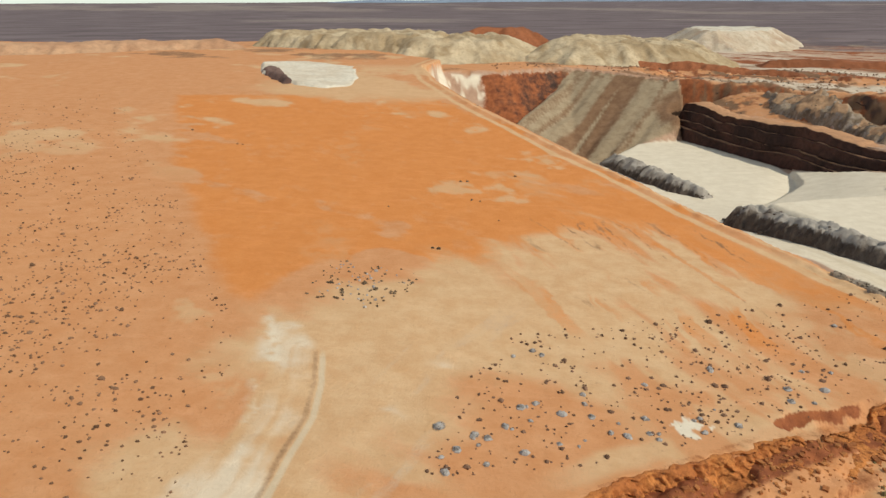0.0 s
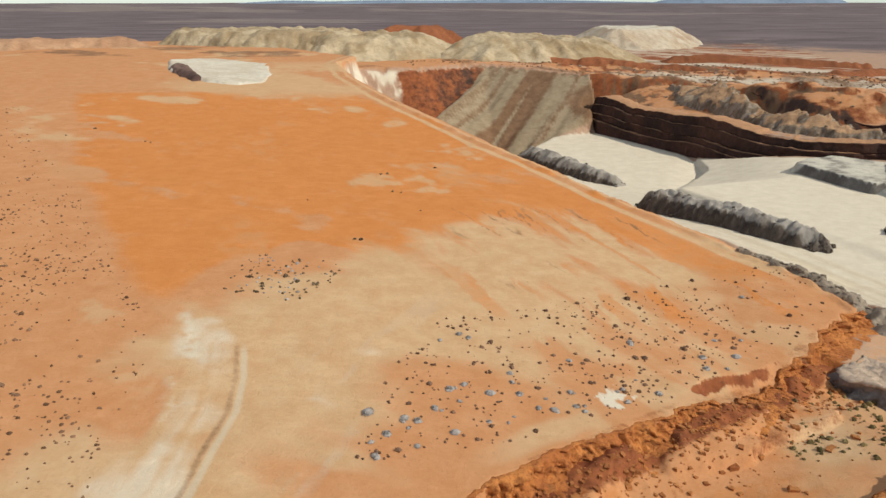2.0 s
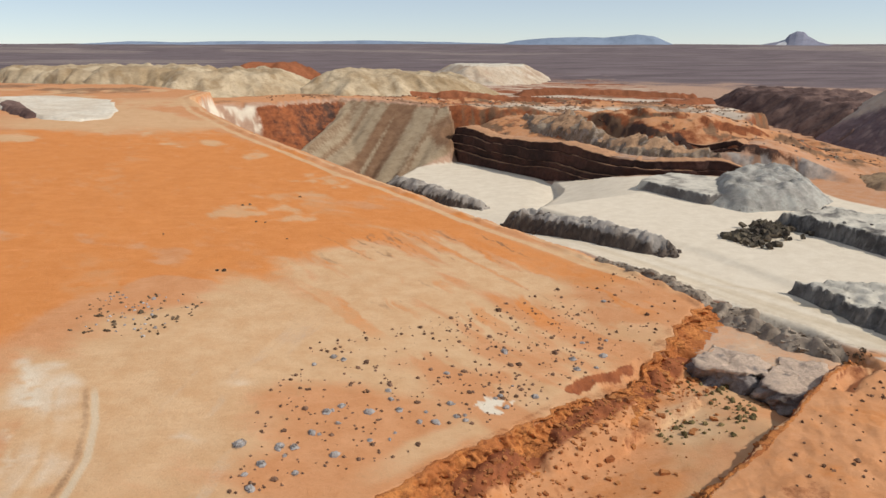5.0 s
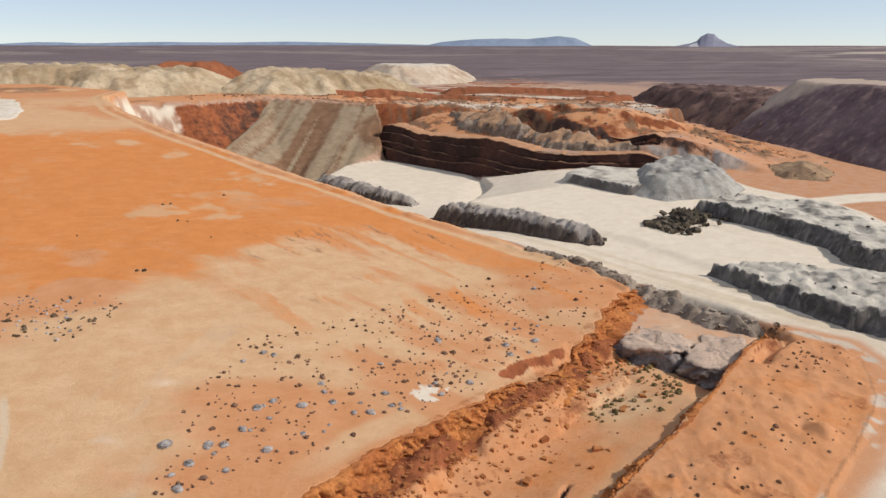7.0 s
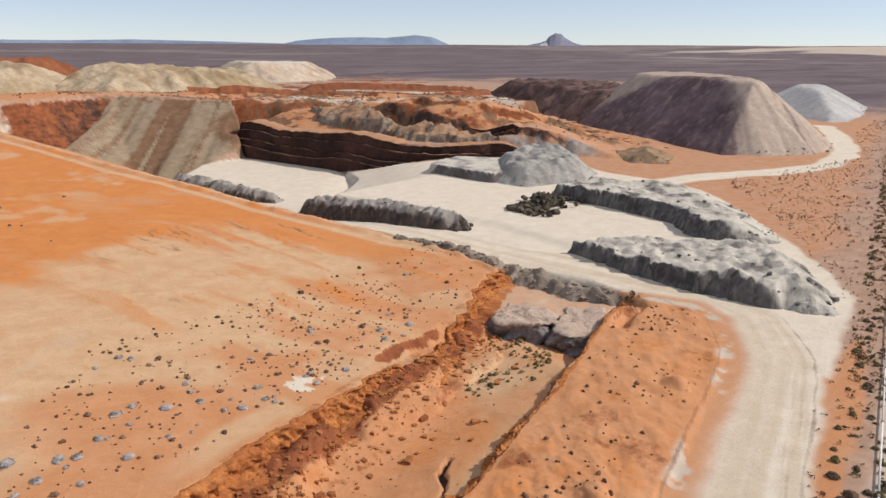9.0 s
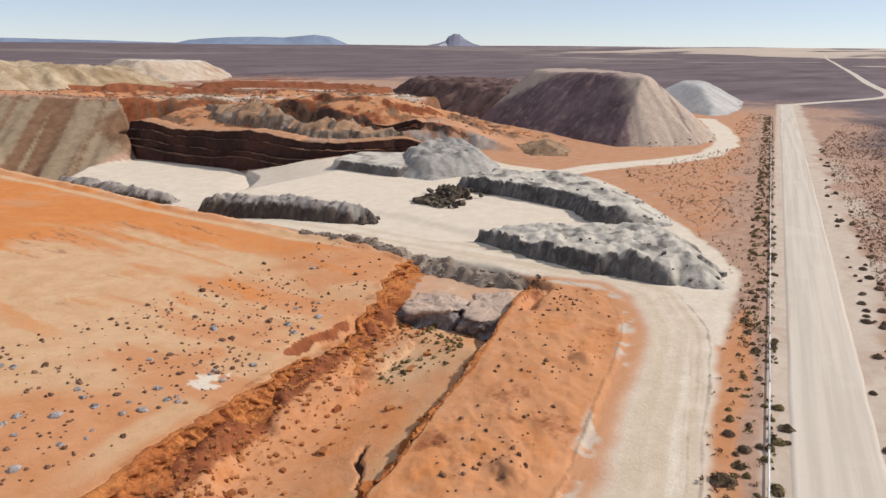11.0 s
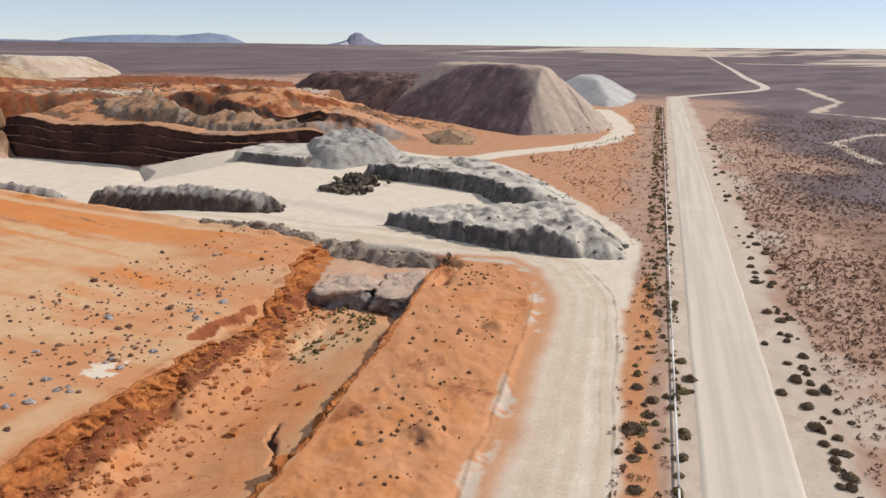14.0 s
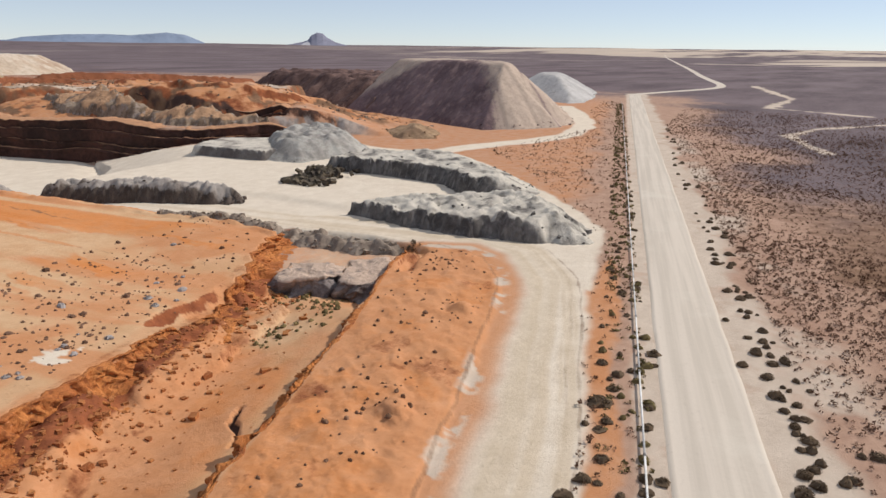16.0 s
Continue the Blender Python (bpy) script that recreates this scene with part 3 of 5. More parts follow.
d, side, along = nearest(GX, GY, [(-24, 14), (-13.9, 41), (-13.1, 46.3), (-12.2, 51), (-12.3, 56), (-13.1, 62)])
tracks = fbm(1.3 * d + 0.5 * n8, 0.03 * along, 1.0, 4, 59)
swath = ramp(swath_in + 1.5 * n8, -0.8, 1.0) * table
white = np.maximum(white, swath * np.clip(0.40 + 0.28 * tracks + 0.5 * n8 + 0.2 * n2, 0, 0.62))
pan = np.maximum(pan, swath)
white = np.maximum(white, 0.72 * line_mask(GX, GY, [(-19.5, 69), (-17, 59.7), (-16.4, 52.3), (-17.0, 46)], 1.0, 1.8, 2.0, 58) * ramp(n2 + n8, -0.5, 0.2))
white = np.maximum(white, 0.62 * line_mask(GX, GY, [(-10, 44), (-3, 54), (0, 60)], 1.5, 2.5, 3, 66) * ramp(n8, 0.0, 0.3))
farm_line = ramp(-np.abs(d * side + 0.12 * n8), -0.42, -0.12) * ramp(GY, 30, 38) * ramp(-GY, -64, -60) * ramp(-GX, 9, 11)
farm_edge = ramp(-np.abs(d * side + 0.7), -0.5, -0.2) * ramp(GY, 30, 38) * ramp(-GY, -64, -60) * ramp(-GX, 9, 11)
field = np.maximum(field, 0.42 * np.maximum(ramp(M["ridge"], -0.8, 0.6), ramp(M["trench"], 0.4, 0.9)) * ramp(n8 + 0.5 * n2, -0.2, 0.3))
red_patch = 0.5 * ramp(M["ridge"], 0, 1) * ramp(fbm(GX, GY, 5, 4, 99), 0.1, 0.35)
white = np.maximum(white, 0.9 * ramp(inside(GX, GY, [(20, 52.6), (22, 51.6), (25.5, 53.4), (23, 54.2)]) + 2.6 * n2 + 1.2 * fbm(GX, GY, 0.9, 3, 73), 0.1, 0.7))
white = np.maximum(white, 0.95 * ramp(-M["north"], -6, 0) * M["pit"] * ramp(-GX, -20, -14) * ramp(n8 + n2, -0.4, 0.2))
white = white * (1 - 0.85 * M["shelf"]) * (1 - ramp(M["ridge"], -0.5, 0.8)) * (1 - 0.8 * ramp(M["ridge"] + 1.2 * n8, -4.5, -0.8) * ramp(M["d_east"], 4, 7))
orange = np.maximum(orange, 0.85 * ramp(M["ridge"], -4.5, -1))
orange = np.maximum(orange, 0.75 * ramp(inside(GX, GY, [(20, 6), (30, 14), (52, 24), (66, 27), (84, 31), (74, 26.2), (48, 16.2), (28, 8.2)]) + 1.5 * n8, -0.5, 0.8))
orange = np.maximum(orange, 0.55 * ramp(-GX * 0.355 + GY * 0.935 + 4 * n8, 0, 8) * ramp(np.degrees(B), 38, 46) * ramp(-R, -430, -330))
road_side = line_mask(GX, GY, ROAD_LINE[:3], 7.2, 2.0, 3.0, 65)
beyond = GX * 0.355 - GY * 0.935 - 8.5  # metres past the road's middle
red = np.maximum.reduce([
    np.maximum(ramp(-M["lip"], -0.15, 0.15), ramp(-nearest(GX, GY, LEDGE[:5])[0] - 0.5 * n2, -0.8, -0.3) * ramp(M["lip"], 1.0, 1.6)) * ramp(-M["d_cliff"], -4, -2) * ramp(-GY, -74, -70),
    M["pit"] * ramp(-M["olive_side"] + 2 * n8, -1.5, 1.5) * ramp(GX + 2 * n8, 12, 18),
    0.4 * ramp(M["trench"], 0.3, 0.7) * ramp(-M["d_cliff"] + 1.5 * n2, -4.0, -1.5) * ramp(n2 + 0.5 * n8, -0.4, 0.1),
    0.5 * ramp(M["trench"], 0.3, 0.7) * ramp(-np.abs(M["second"] - 5.6), -1.1, -0.3) * ramp(n2 + n8, -0.3, 0.1),
    0.9 * ramp(steep, 0.5, 0.9) * ramp(M["ridge"], -1.2, 0.3) * ramp(-M["d_east"], -2, -1),
    0.75 * M["face13"] + 0 * GX, 0.7 * M["face14"] * ramp(n8, -0.2, 0.2),
    0.95 * north * ramp(M["strips"] + 0.3 * n8, 0.08, 0.2) * ramp(GX, 30, 90)])
red = np.maximum(red, red_patch)
turn = np.degrees(B)
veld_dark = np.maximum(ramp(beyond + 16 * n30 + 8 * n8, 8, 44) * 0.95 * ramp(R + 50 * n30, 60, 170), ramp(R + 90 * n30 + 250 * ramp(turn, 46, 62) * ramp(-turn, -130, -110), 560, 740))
lines = fbm(0.8 * GX + 0.6 * GY, 0.16 * (0.6 * GX - 0.8 * GY), 3.5, 5, 60) + 0.35 * n2
red = np.maximum(red, M["torn"] * np.maximum(0.6 * ramp(lines + 0.5 * n8, -0.1, 0.4), 0.85 * ramp(steep, 0.45, 0.8)))
grey = np.maximum(M["face12"] * ramp(n8 + 0.4 * n2, -0.35, 0.15), 0.3 * M["shelf"] * ramp(n2 + 0.6 * n8, 0.0, 0.4))
strata = M["strata"] * 0.7 * ramp(n8, 0.0, 0.3)
strata = np.maximum(strata, 0.8 * M["face13"] * ramp(steep, 0.5, 0.9))
olive = M["pit"] * ramp(M["olive_side"] + 2 * n8, -1.5, 1.5) * (1 - M["pad"]) * (1 - M["strata"])
pan = np.maximum(pan, 0.85 * ramp(M["trench"], 0.5, 0.9) * ramp(M["d_cliff"] + 1.5 * n2, 3, 7) * np.clip(0.7 + 0.9 * n8, 0, 1.2) * np.maximum(ramp(GX + 5 * n8, 33, 43), 0.8 * ramp(-M["d_east"] - 2 * n8, -4, -1)))
strata = np.maximum(strata, 0.9 * M["crack"] * M["trench"])
# mottled maroon over the red wall, darkened to the right as shade
maroon = M["pit"] * ramp(-M["olive_side"] + 2 * n8, -1.5, 1.5) * ramp(GX + 2 * n8, 12, 18)
strata = np.maximum(strata, maroon * np.clip(0.36 + 0.28 * fbm(GX + 0.3 * GY, 0.4 * GY, 2.4, 4, 78) + 0.16 * ramp(GX, 26, 40), 0, 0.7))
olive = np.maximum(olive, 0.75 * north * ramp(-M["strips"] + 0.3 * n30, 0.12, 0.35) * ramp(GX, 60, 120))
sector = ramp(np.degrees(B), 58, 72) * ramp(-np.degrees(B), -99, -96)
# pale pans, spread faintly over the far plain to lighten it like haze
pans = ramp(fbm(GX * 0.45 + GY * 0.9, GY * 0.2 - GX * 0.5, 420, 5, 71) + 0.1 * ramp(R, 1500, 3500), 0.14, 0.3) * ramp(R, 300, 800) * (0.3 + 0.6 * sector)
pans = np.maximum(pans, 0.75 * ramp(fbm(GX * 0.35, GY * 1.0, 260, 4, 72), 0.0, 0.25) * ramp(R, 1300, 2600) * ramp(np.degrees(B), 44, 60))
pans = np.maximum.reduce([pans, road_side * ramp(beyond + 0.8 * n2, -6.4, -4.8) * (1 - 0.4 * ramp(n2 + n8, 0.0, 0.5)), line_mask(GX, GY, [(200, 20), (235, 34), (262, 30), (300, 8), (380, -20)], 1.8, 1.2, 3, 67), line_mask(GX, GY, [(330, 20), (345, 60), (420, 62), (560, 110)], 2.5, 2, 4, 68)])
pans = np.maximum(pans, 0.85 * north * ramp(-M["strips"] + 0.2 * n30, 0.0, 0.15) * ramp(GX, 70, 130) * ramp(-R, -640, -480))
pans = np.maximum(pans, pale_run)
pans = np.maximum(pans, 0.45 * M["shelf"] * ramp(-M["table"], -0.5, 0))
pans = np.maximum(pans, 0.85 * ramp(-np.abs(M["ridge"] + 0.3), -1.6, -0.2) * ramp(n2 + 0.5 * n8, -0.1, 0.25) * ramp(M["d_east"], 4, 7))
pans = np.maximum(pans, 0.7 * ramp(beyond, 3, 5) * ramp(-beyond, -16, -9) * ramp(n8, -0.3, 0.2) * ramp(-R, -260, -180))
brown = M["pit"] * np.maximum(ramp(-np.abs(0.79 * GX - 0.62 * GY + 106.5 + 1.5 * n8), -7.5, -4.5) * ramp(fbm(0.79 * GX - 0.62 * GY, 0.02 * GX, 3.5, 4, 77), -0.35, -0.05), 0.6 * ramp(fbm(0.79 * GX - 0.62 * GY + 0.6 * n8, 0.015 * GX, 5, 5, 76), 0.1, 0.3)) * 1.1 * ramp(M["olive_side"], 2, 6) * (1 - M["pad"])
brown = np.maximum(brown, 0.8 * ramp(-M["north"], -2.5, 0.5) * ramp(M["north"], -6, -1) * ramp(n2, -0.2, 0.2) * ramp(GX, 30, 60))
brown = np.maximum(brown, 0.6 * north * ramp(fbm(GX, GY, 14, 5, 56), 0.1, 0.35) * ramp(R, 240, 280) * ramp(-R, -700, -560))
brown = np.maximum(brown, 0.85 * M["torn"] * ramp(0.7 * fbm(GX, GY, 6, 5, 55) + 0.4 * n2 + 0.6 * lines, 0.02, 0.3))
at_wall = ramp(-np.hypot(GX - 86, GY - 238) - 3 * n8 - 2 * n2, -15, -8)
brown = np.maximum(brown, 0.95 * at_wall)
strata = np.maximum(strata, 0.75 * at_wall * ramp(n2 + 0.6 * lines, -0.1, 0.3))
orange = np.maximum(orange, 0.8 * M["torn"])
pans = np.maximum(pans, 0.4 * M["torn"] * ramp(-lines - 0.5 * n30 - 0.8 * n2, 0.25, 0.5) * ramp(-steep, -0.5, -0.25))
brown = np.maximum(brown, 0.75 * ramp(beyond + 16 * n30 + 10 * n8, 10, 30) * ramp(-R - 40 * n30, -190, -90))
ruts = np.zeros_like(R)
d, side, along = nearest(GX, GY, HAUL)
ruts = ramp(fbm(1.0 * d * side + 0.8 * fbm(GX, GY, 16, 2, 80), 0.025 * along, 0.7, 3, 81), 0.0, 0.4) * ramp(-d, -6, -4) * 0.8
ruts = np.maximum(ruts, 0.7 * farm_edge)
brown = np.maximum.reduce([brown, 0.42 * farm_line, 0.62 * rills])
for lane in (-3.6, -4.6, 4.4):
    brown = np.maximum(brown, 0.5 * ramp(-np.abs(d * side - lane + 0.5 * n8), -0.28, -0.08) * ramp(n30 + 0.5 * n8, -0.3, 0.1) * haul * ramp(-R, -110, -90))
ruts = np.maximum(ruts, haul * np.clip(0.5 + 1.5 * fbm(0.9 * d * side + 0.5 * n8, 0.012 * along, 1.5, 4, 82), 0, 1) * ramp(-d, -5.5, -3.5))
ruts = 0.9 * ruts * ramp(-R, -140, -105) * (1 - ramp(M["ridge"] + 0.8 * n8, -4.2, -1.6))
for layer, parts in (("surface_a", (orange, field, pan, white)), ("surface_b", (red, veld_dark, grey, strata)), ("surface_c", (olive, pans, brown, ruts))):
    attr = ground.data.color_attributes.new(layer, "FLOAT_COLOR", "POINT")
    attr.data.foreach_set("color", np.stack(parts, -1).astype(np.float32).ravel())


def land_z(x, y):
    """Height of the ground sheet at some places, read off its own rings."""
    x, y = np.atleast_1d(np.asarray(x, float)), np.atleast_1d(np.asarray(y, float))
    r = np.clip(np.hypot(x, y), radii[0], radii[-1] - 1e-6)
    b = (np.degrees(np.arctan2(x, y)) + 41) % 360 - 41
    turns, wrapped = np.append(np.degrees(bearings), 319.0), np.concatenate([GZ, GZ[:, :1]], 1)
    i, k = np.clip(np.searchsorted(radii, r) - 1, 0, len(radii) - 2), np.clip(np.searchsorted(turns, b) - 1, 0, len(turns) - 2)
    f, g = (r - radii[i]) / (radii[i + 1] - radii[i]), np.clip((b - turns[k]) / (turns[k + 1] - turns[k]), 0, 1)
    return (wrapped[i, k] * (1 - f) + wrapped[i + 1, k] * f) * (1 - g) + (wrapped[i, k + 1] * (1 - f) + wrapped[i + 1, k + 1] * f) * g


# ---- spoil heaps ----
CORNERS = np.array([(x, y, z) for x in (-1, 1) for y in (-1, 1) for z in (-0.6, 0.8)], float)
SIDES = np.array([(0, 1, 3, 2), (4, 6, 7, 5), (0, 4, 5, 1), (2, 3, 7, 6), (0, 2, 6, 4), (1, 5, 7, 3)])


def rocks(name, spots, sizes, material, seed):
    """Many angular stones in one mesh."""
    dice = np.random.default_rng(seed)
    n = len(spots)
    turn = dice.uniform(0, 2 * math.pi, n)
    c = CORNERS[None] * dice.uniform(0.55, 1.25, (n, 8, 3)) * dice.uniform(0.6, 1.1, (n, 1, 3)) * np.asarray(sizes)[:, None, None] * 0.6
    x = c[..., 0] * np.cos(turn)[:, None] - c[..., 1] * np.sin(turn)[:, None]
    y = c[..., 0] * np.sin(turn)[:, None] + c[..., 1] * np.cos(turn)[:, None]
    co = np.stack([x, y, c[..., 2]], -1) + np.asarray(spots)[:, None]
    quads = (SIDES[None] + 8 * np.arange(n)[:, None, None]).reshape(-1, 4)
    return mesh_object(name, co.reshape(-1, 3), quads, material, False)


def heap(name, outline, height, material, label, slope=0.68, rough=0.5, gully=0.0, step=1.0, seed=0, top_rough=0.3, category="mine dump", group="", tilt=(0, 0), front=None, rubble=0, cap_of=None, tone_reach=1.0):
    """A tipped heap over an outline: flanks at the angle of rest, an uneven top."""
    xs, ys = [p[0] for p in outline], [p[1] for p in outline]
    gx, gy = np.meshgrid(np.arange(min(xs) - 2 * step, max(xs) + 2.1 * step, step), np.arange(min(ys) - 2 * step, max(ys) + 2.1 * step, step), indexing="ij")
    d = inside(gx, gy, outline) + rough * fbm(gx, gy, 6 * step, 4, seed)
    if gully:
        _, _, round_it = nearest(gx, gy, outline, True)
        wide = 1.3 if front else max(2.0, 0.28 * height / slope)
        d = d + gully * fbm(round_it + 0.4 * fbm(gx, gy, 3 * wide, 2, seed + 4) * wide, 0.05 * d, wide, 5, seed + 5) * ramp(d, -0.5, 0.9)
    lean = 1 + tilt[0] * (gx - sum(xs) / len(xs)) + tilt[1] * (gy - sum(ys) / len(ys))
    cap = height * lean + top_rough * fbm(gx, gy, 5 * step, 4, seed + 9)
    flank = slope
    if front:
        reach = 0.5 * max(max(xs) - min(xs), max(ys) - min(ys))
        flank = slope + (front[2] - slope) * ramp(((gx - sum(xs) / len(xs)) * front[0] + (gy - sum(ys) / len(ys)) * front[1]) / reach, -0.1, 0.4)
    up = d * flank
    h = np.where(up < cap, up, cap + 0.0 * up)
    soft = (0.03 if front else 0.07) * height
    h = np.where(np.abs(up - cap) < soft, h - (soft - np.abs(up - cap)) ** 2 / (4 * soft), h)
    under = land_z(gx.ravel(), gy.ravel()).reshape(gx.shape)
    z = under + np.maximum(h, -0.6)
    co, quads = np.stack([gx, gy, z], -1).reshape(-1, 3), grid_quads(*gx.shape)[:, ::-1]
    quads = quads[(h.ravel()[quads] > -0.5).any(1)]
    used, quads = np.unique(quads, return_inverse=True)
    ob = mesh_object(name, co[used], quads.reshape(-1, 4), material)
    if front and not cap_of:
        # the cut front (raw) is painted dark as in shade, the rest pale
        raw = ramp((flank - slope) / (front[2] - slope), 0.25, 0.6) * ramp(tone_reach * cap - up, -0.1, 0.15)
        lit_tone = (1 - raw) * (0.62 + 0.5 * fbm(gx, gy, 3, 4, seed + 12)) + 0.12 * raw * fbm(gx, gy, 2, 3, seed + 14)
        spread = np.clip(lit_tone, 0, 1).ravel()[used]
    else:
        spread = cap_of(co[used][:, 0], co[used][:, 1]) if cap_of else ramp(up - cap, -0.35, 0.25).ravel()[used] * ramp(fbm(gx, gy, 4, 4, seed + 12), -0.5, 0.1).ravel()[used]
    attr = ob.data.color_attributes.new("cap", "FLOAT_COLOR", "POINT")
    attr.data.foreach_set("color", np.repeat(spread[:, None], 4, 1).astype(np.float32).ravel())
    if rubble:
        dice = np.random.default_rng(seed)
        ok = np.argwhere(h > 0.1)
        # rubble gathers towards the foot
        pick = ok[dice.choice(len(ok), rubble, p=(w := 1 / (0.3 + h[h > 0.1]) ** 2) / w.sum())]
        spots = np.stack([gx[tuple(pick.T)], gy[tuple(pick.T)], z[tuple(pick.T)]], -1) + dice.uniform(-0.5, 0.5, (rubble, 3)) * (step, step, 0.1)
        stones = rocks("rubble", spots, dice.gamma(2.0, 0.10, rubble) + 0.06, material, seed)
        stones.parent = ob
        tagged(stones, "broken rock lying on the heap", kind="stuff")
    return tagged(ob, label, category, group)


DUMPS = "mine dumps"
# the flank right of the arris is painted paler, as its sunlit side
heap("mine_dump", [(185.5, 115), (195, 106.5), (209, 99), (224, 101), (239, 109), (257, 125), (280, 150), (290, 180), (284, 208), (262, 224), (236, 220), (212, 198), (199.5, 158)], 20.2, PURPLE_SPOIL, "tall flat-topped purple-brown mine dump", 0.84, 0.5, 2.0, 0.8, 101, 0.5, group=DUMPS, rubble=420, cap_of=lambda x, y: np.maximum(0.9 * ramp((x - 185) * 0.57 - (y - 112) * 0.82 + 5 * fbm(x, y, 14, 4, 140), -13, 12) * (0.8 + 0.6 * fbm(np.degrees(np.arctan2(x - 240, y - 160)), 0 * x, 5, 5, 141)), 0.6 * ramp(x + 0.3 * y, 270, 280)))
heap("spoil_bank", [(206, 176), (214, 200), (224, 226), (234, 256), (240, 290), (262, 322), (310, 320), (320, 260), (290, 220), (250, 190)], 11.5, DARK_SPOIL, "long dark brown spoil bank beside the tall heap", 0.75, 2.0, 5.0, 1.0, 102, 2.4, group=DUMPS, rubble=300)
heap("mine_dump", [(306, 142), (316, 138), (352, 148), (398, 166), (410, 196), (384, 220), (336, 196)], 11.5, BLUE_SPOIL, "pale blue-grey spoil heap beside the haul road", 0.55, 0.8, 0.9, 1.5, 103, 0.8, group=DUMPS, rubble=160)
heap("mine_dump", [(76, 71.5), (75.2, 61), (75.6, 50), (78, 41.5), (80.5, 36), (83, 33.5), (89, 36.5), (97, 44.5), (103, 54), (96, 61), (88, 65), (82, 70)], 2.7, GREY_SPOIL, "grey tipped rock spoil with a shade-dark scarped front", 0.6, 0.9, 1.5, 0.4, 104, 1.15, group=DUMPS, rubble=140, front=(-0.95, 0.3, 1.9), tilt=(0.012, -0.012))
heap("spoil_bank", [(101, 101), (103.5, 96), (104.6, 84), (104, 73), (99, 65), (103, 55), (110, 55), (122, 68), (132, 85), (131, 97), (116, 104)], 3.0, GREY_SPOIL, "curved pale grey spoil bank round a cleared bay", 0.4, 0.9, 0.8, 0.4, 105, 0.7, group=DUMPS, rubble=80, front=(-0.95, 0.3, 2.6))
heap("mine_dump", [(102, 121), (105, 112.6), (120.7, 109.5), (131, 115), (146, 138), (136, 148), (114, 138)], 4.3, PALE_SPOIL, "pale grey dumped spoil mound on the clay pad", 0.85, 0.9, 0.4, 0.5, 106, 1.6, group=DUMPS, rubble=60)
heap("clay_slab", [(97.5, 142), (99.5, 130), (101.5, 121), (110, 118), (122, 136), (112, 148), (103, 146)], 2.2, CLAY, "raised white clay slab with a shade-dark cut front", 2.6, 0.5, 0.2, 0.5, 116, 0.1, group=DUMPS, front=(-0.7, -0.7, 2.7))
heap("mine_dump", [(150, 121), (158, 114), (170, 120), (174, 132), (162, 136)], 3.4, OLIVE_SPOIL, "small brown spoil mound on orange sand", 0.45, 1.6, 1.2, 0.6, 107, 1.0, group=DUMPS, rubble=60)
heap("spoil_bank", [(53.5, 125), (56, 119), (62, 106), (68, 95), (72, 91), (74.5, 93.5), (71, 104), (66, 120), (64, 130), (60, 134)], 3.3, BERM_SPOIL, "dark grey broken rock bank along the pad edge", 0.9, 0.9, 0.9, 0.35, 108, 1.5, group=DUMPS, rubble=320, front=(-0.9, -0.4, 2.4), tilt=(-0.012, 0.006), tone_reach=0.72)
heap("spoil_bank", [(45.5, 194), (50, 178), (56, 164), (62, 156), (65, 157.5), (62, 170), (57, 188), (51, 202)], 3.0, BERM_SPOIL, "grey rubble bank along the low clay pad", 0.8, 0.9, 0.8, 0.5, 109, 1.5, group=DUMPS, rubble=200, front=(-0.9, -0.4, 2.2), tone_reach=0.45)
heap("mine_dump", [(-98, 345), (-88, 328), (-66, 314), (-44, 303), (-20, 298), (4, 304), (16, 340), (0, 390), (-60, 400), (-100, 380)], 10.5, BEIGE_SPOIL, "long flat-topped beige mine dump", 0.85, 4.0, 2.5, 1.2, 110, 2.2, group=DUMPS)
heap("mine_dump", [(-24, 292), (-2, 286), (16, 293), (36, 303), (50, 330), (30, 372), (-20, 372), (-34, 320)], 8.8, BEIGE_SPOIL, "lower beige mine dump beside the pit rim", 0.62, 4.0, 3.0, 1.2, 117, 2.6, group=DUMPS)
heap("mine_dump", [(34, 304), (52, 286), (86, 292), (112, 300), (140, 330), (150, 380), (120, 430), (64, 400), (40, 340)], 9.5, BEIGE_SPOIL, "beige and grey gullied mine dump", 0.55, 4.0, 3.5, 1.2, 111, 2.6, group=DUMPS)
heap("mine_dump", [(2, 372), (40, 368), (66, 384), (64, 420), (20, 430), (0, 400)], 11.5, RED_SPOIL, "red-brown mine dump behind the beige dumps", 0.6, 3, 5, 1.6, 112, 1.4, group=DUMPS)
heap("mine_dump", [(160, 480), (196, 470), (258, 520), (306, 600), (330, 660), (300, 700), (230, 680), (180, 600)], 13.5, WHITE_SPOIL, "far flat-topped whitish mine dump", 0.55, 3.0, 7, 2.0, 113, 0.6, group=DUMPS)
heap("earth_bank", [(-190, 268), (-150, 276), (-112, 292), (-84, 300), (-90, 318), (-140, 308), (-196, 290)], 3.2, SAND_BANK, "low broken sandy bank at the back of the sand", 0.4, 2.5, 3.0, 1.2, 121, 1.6, group=DUMPS)
# dark bank added in place of shade on the slab's left edge
heap("shade_bank", [(-60, 232), (-54, 219), (-48, 210), (-45, 212), (-50, 224), (-56, 236)], 1.6, DARK_SPOIL, "dark bank added for the shaded broken edge of the clay slab", 1.2, 1.4, 1.0, 0.6, 122, 0.9, group=DUMPS)
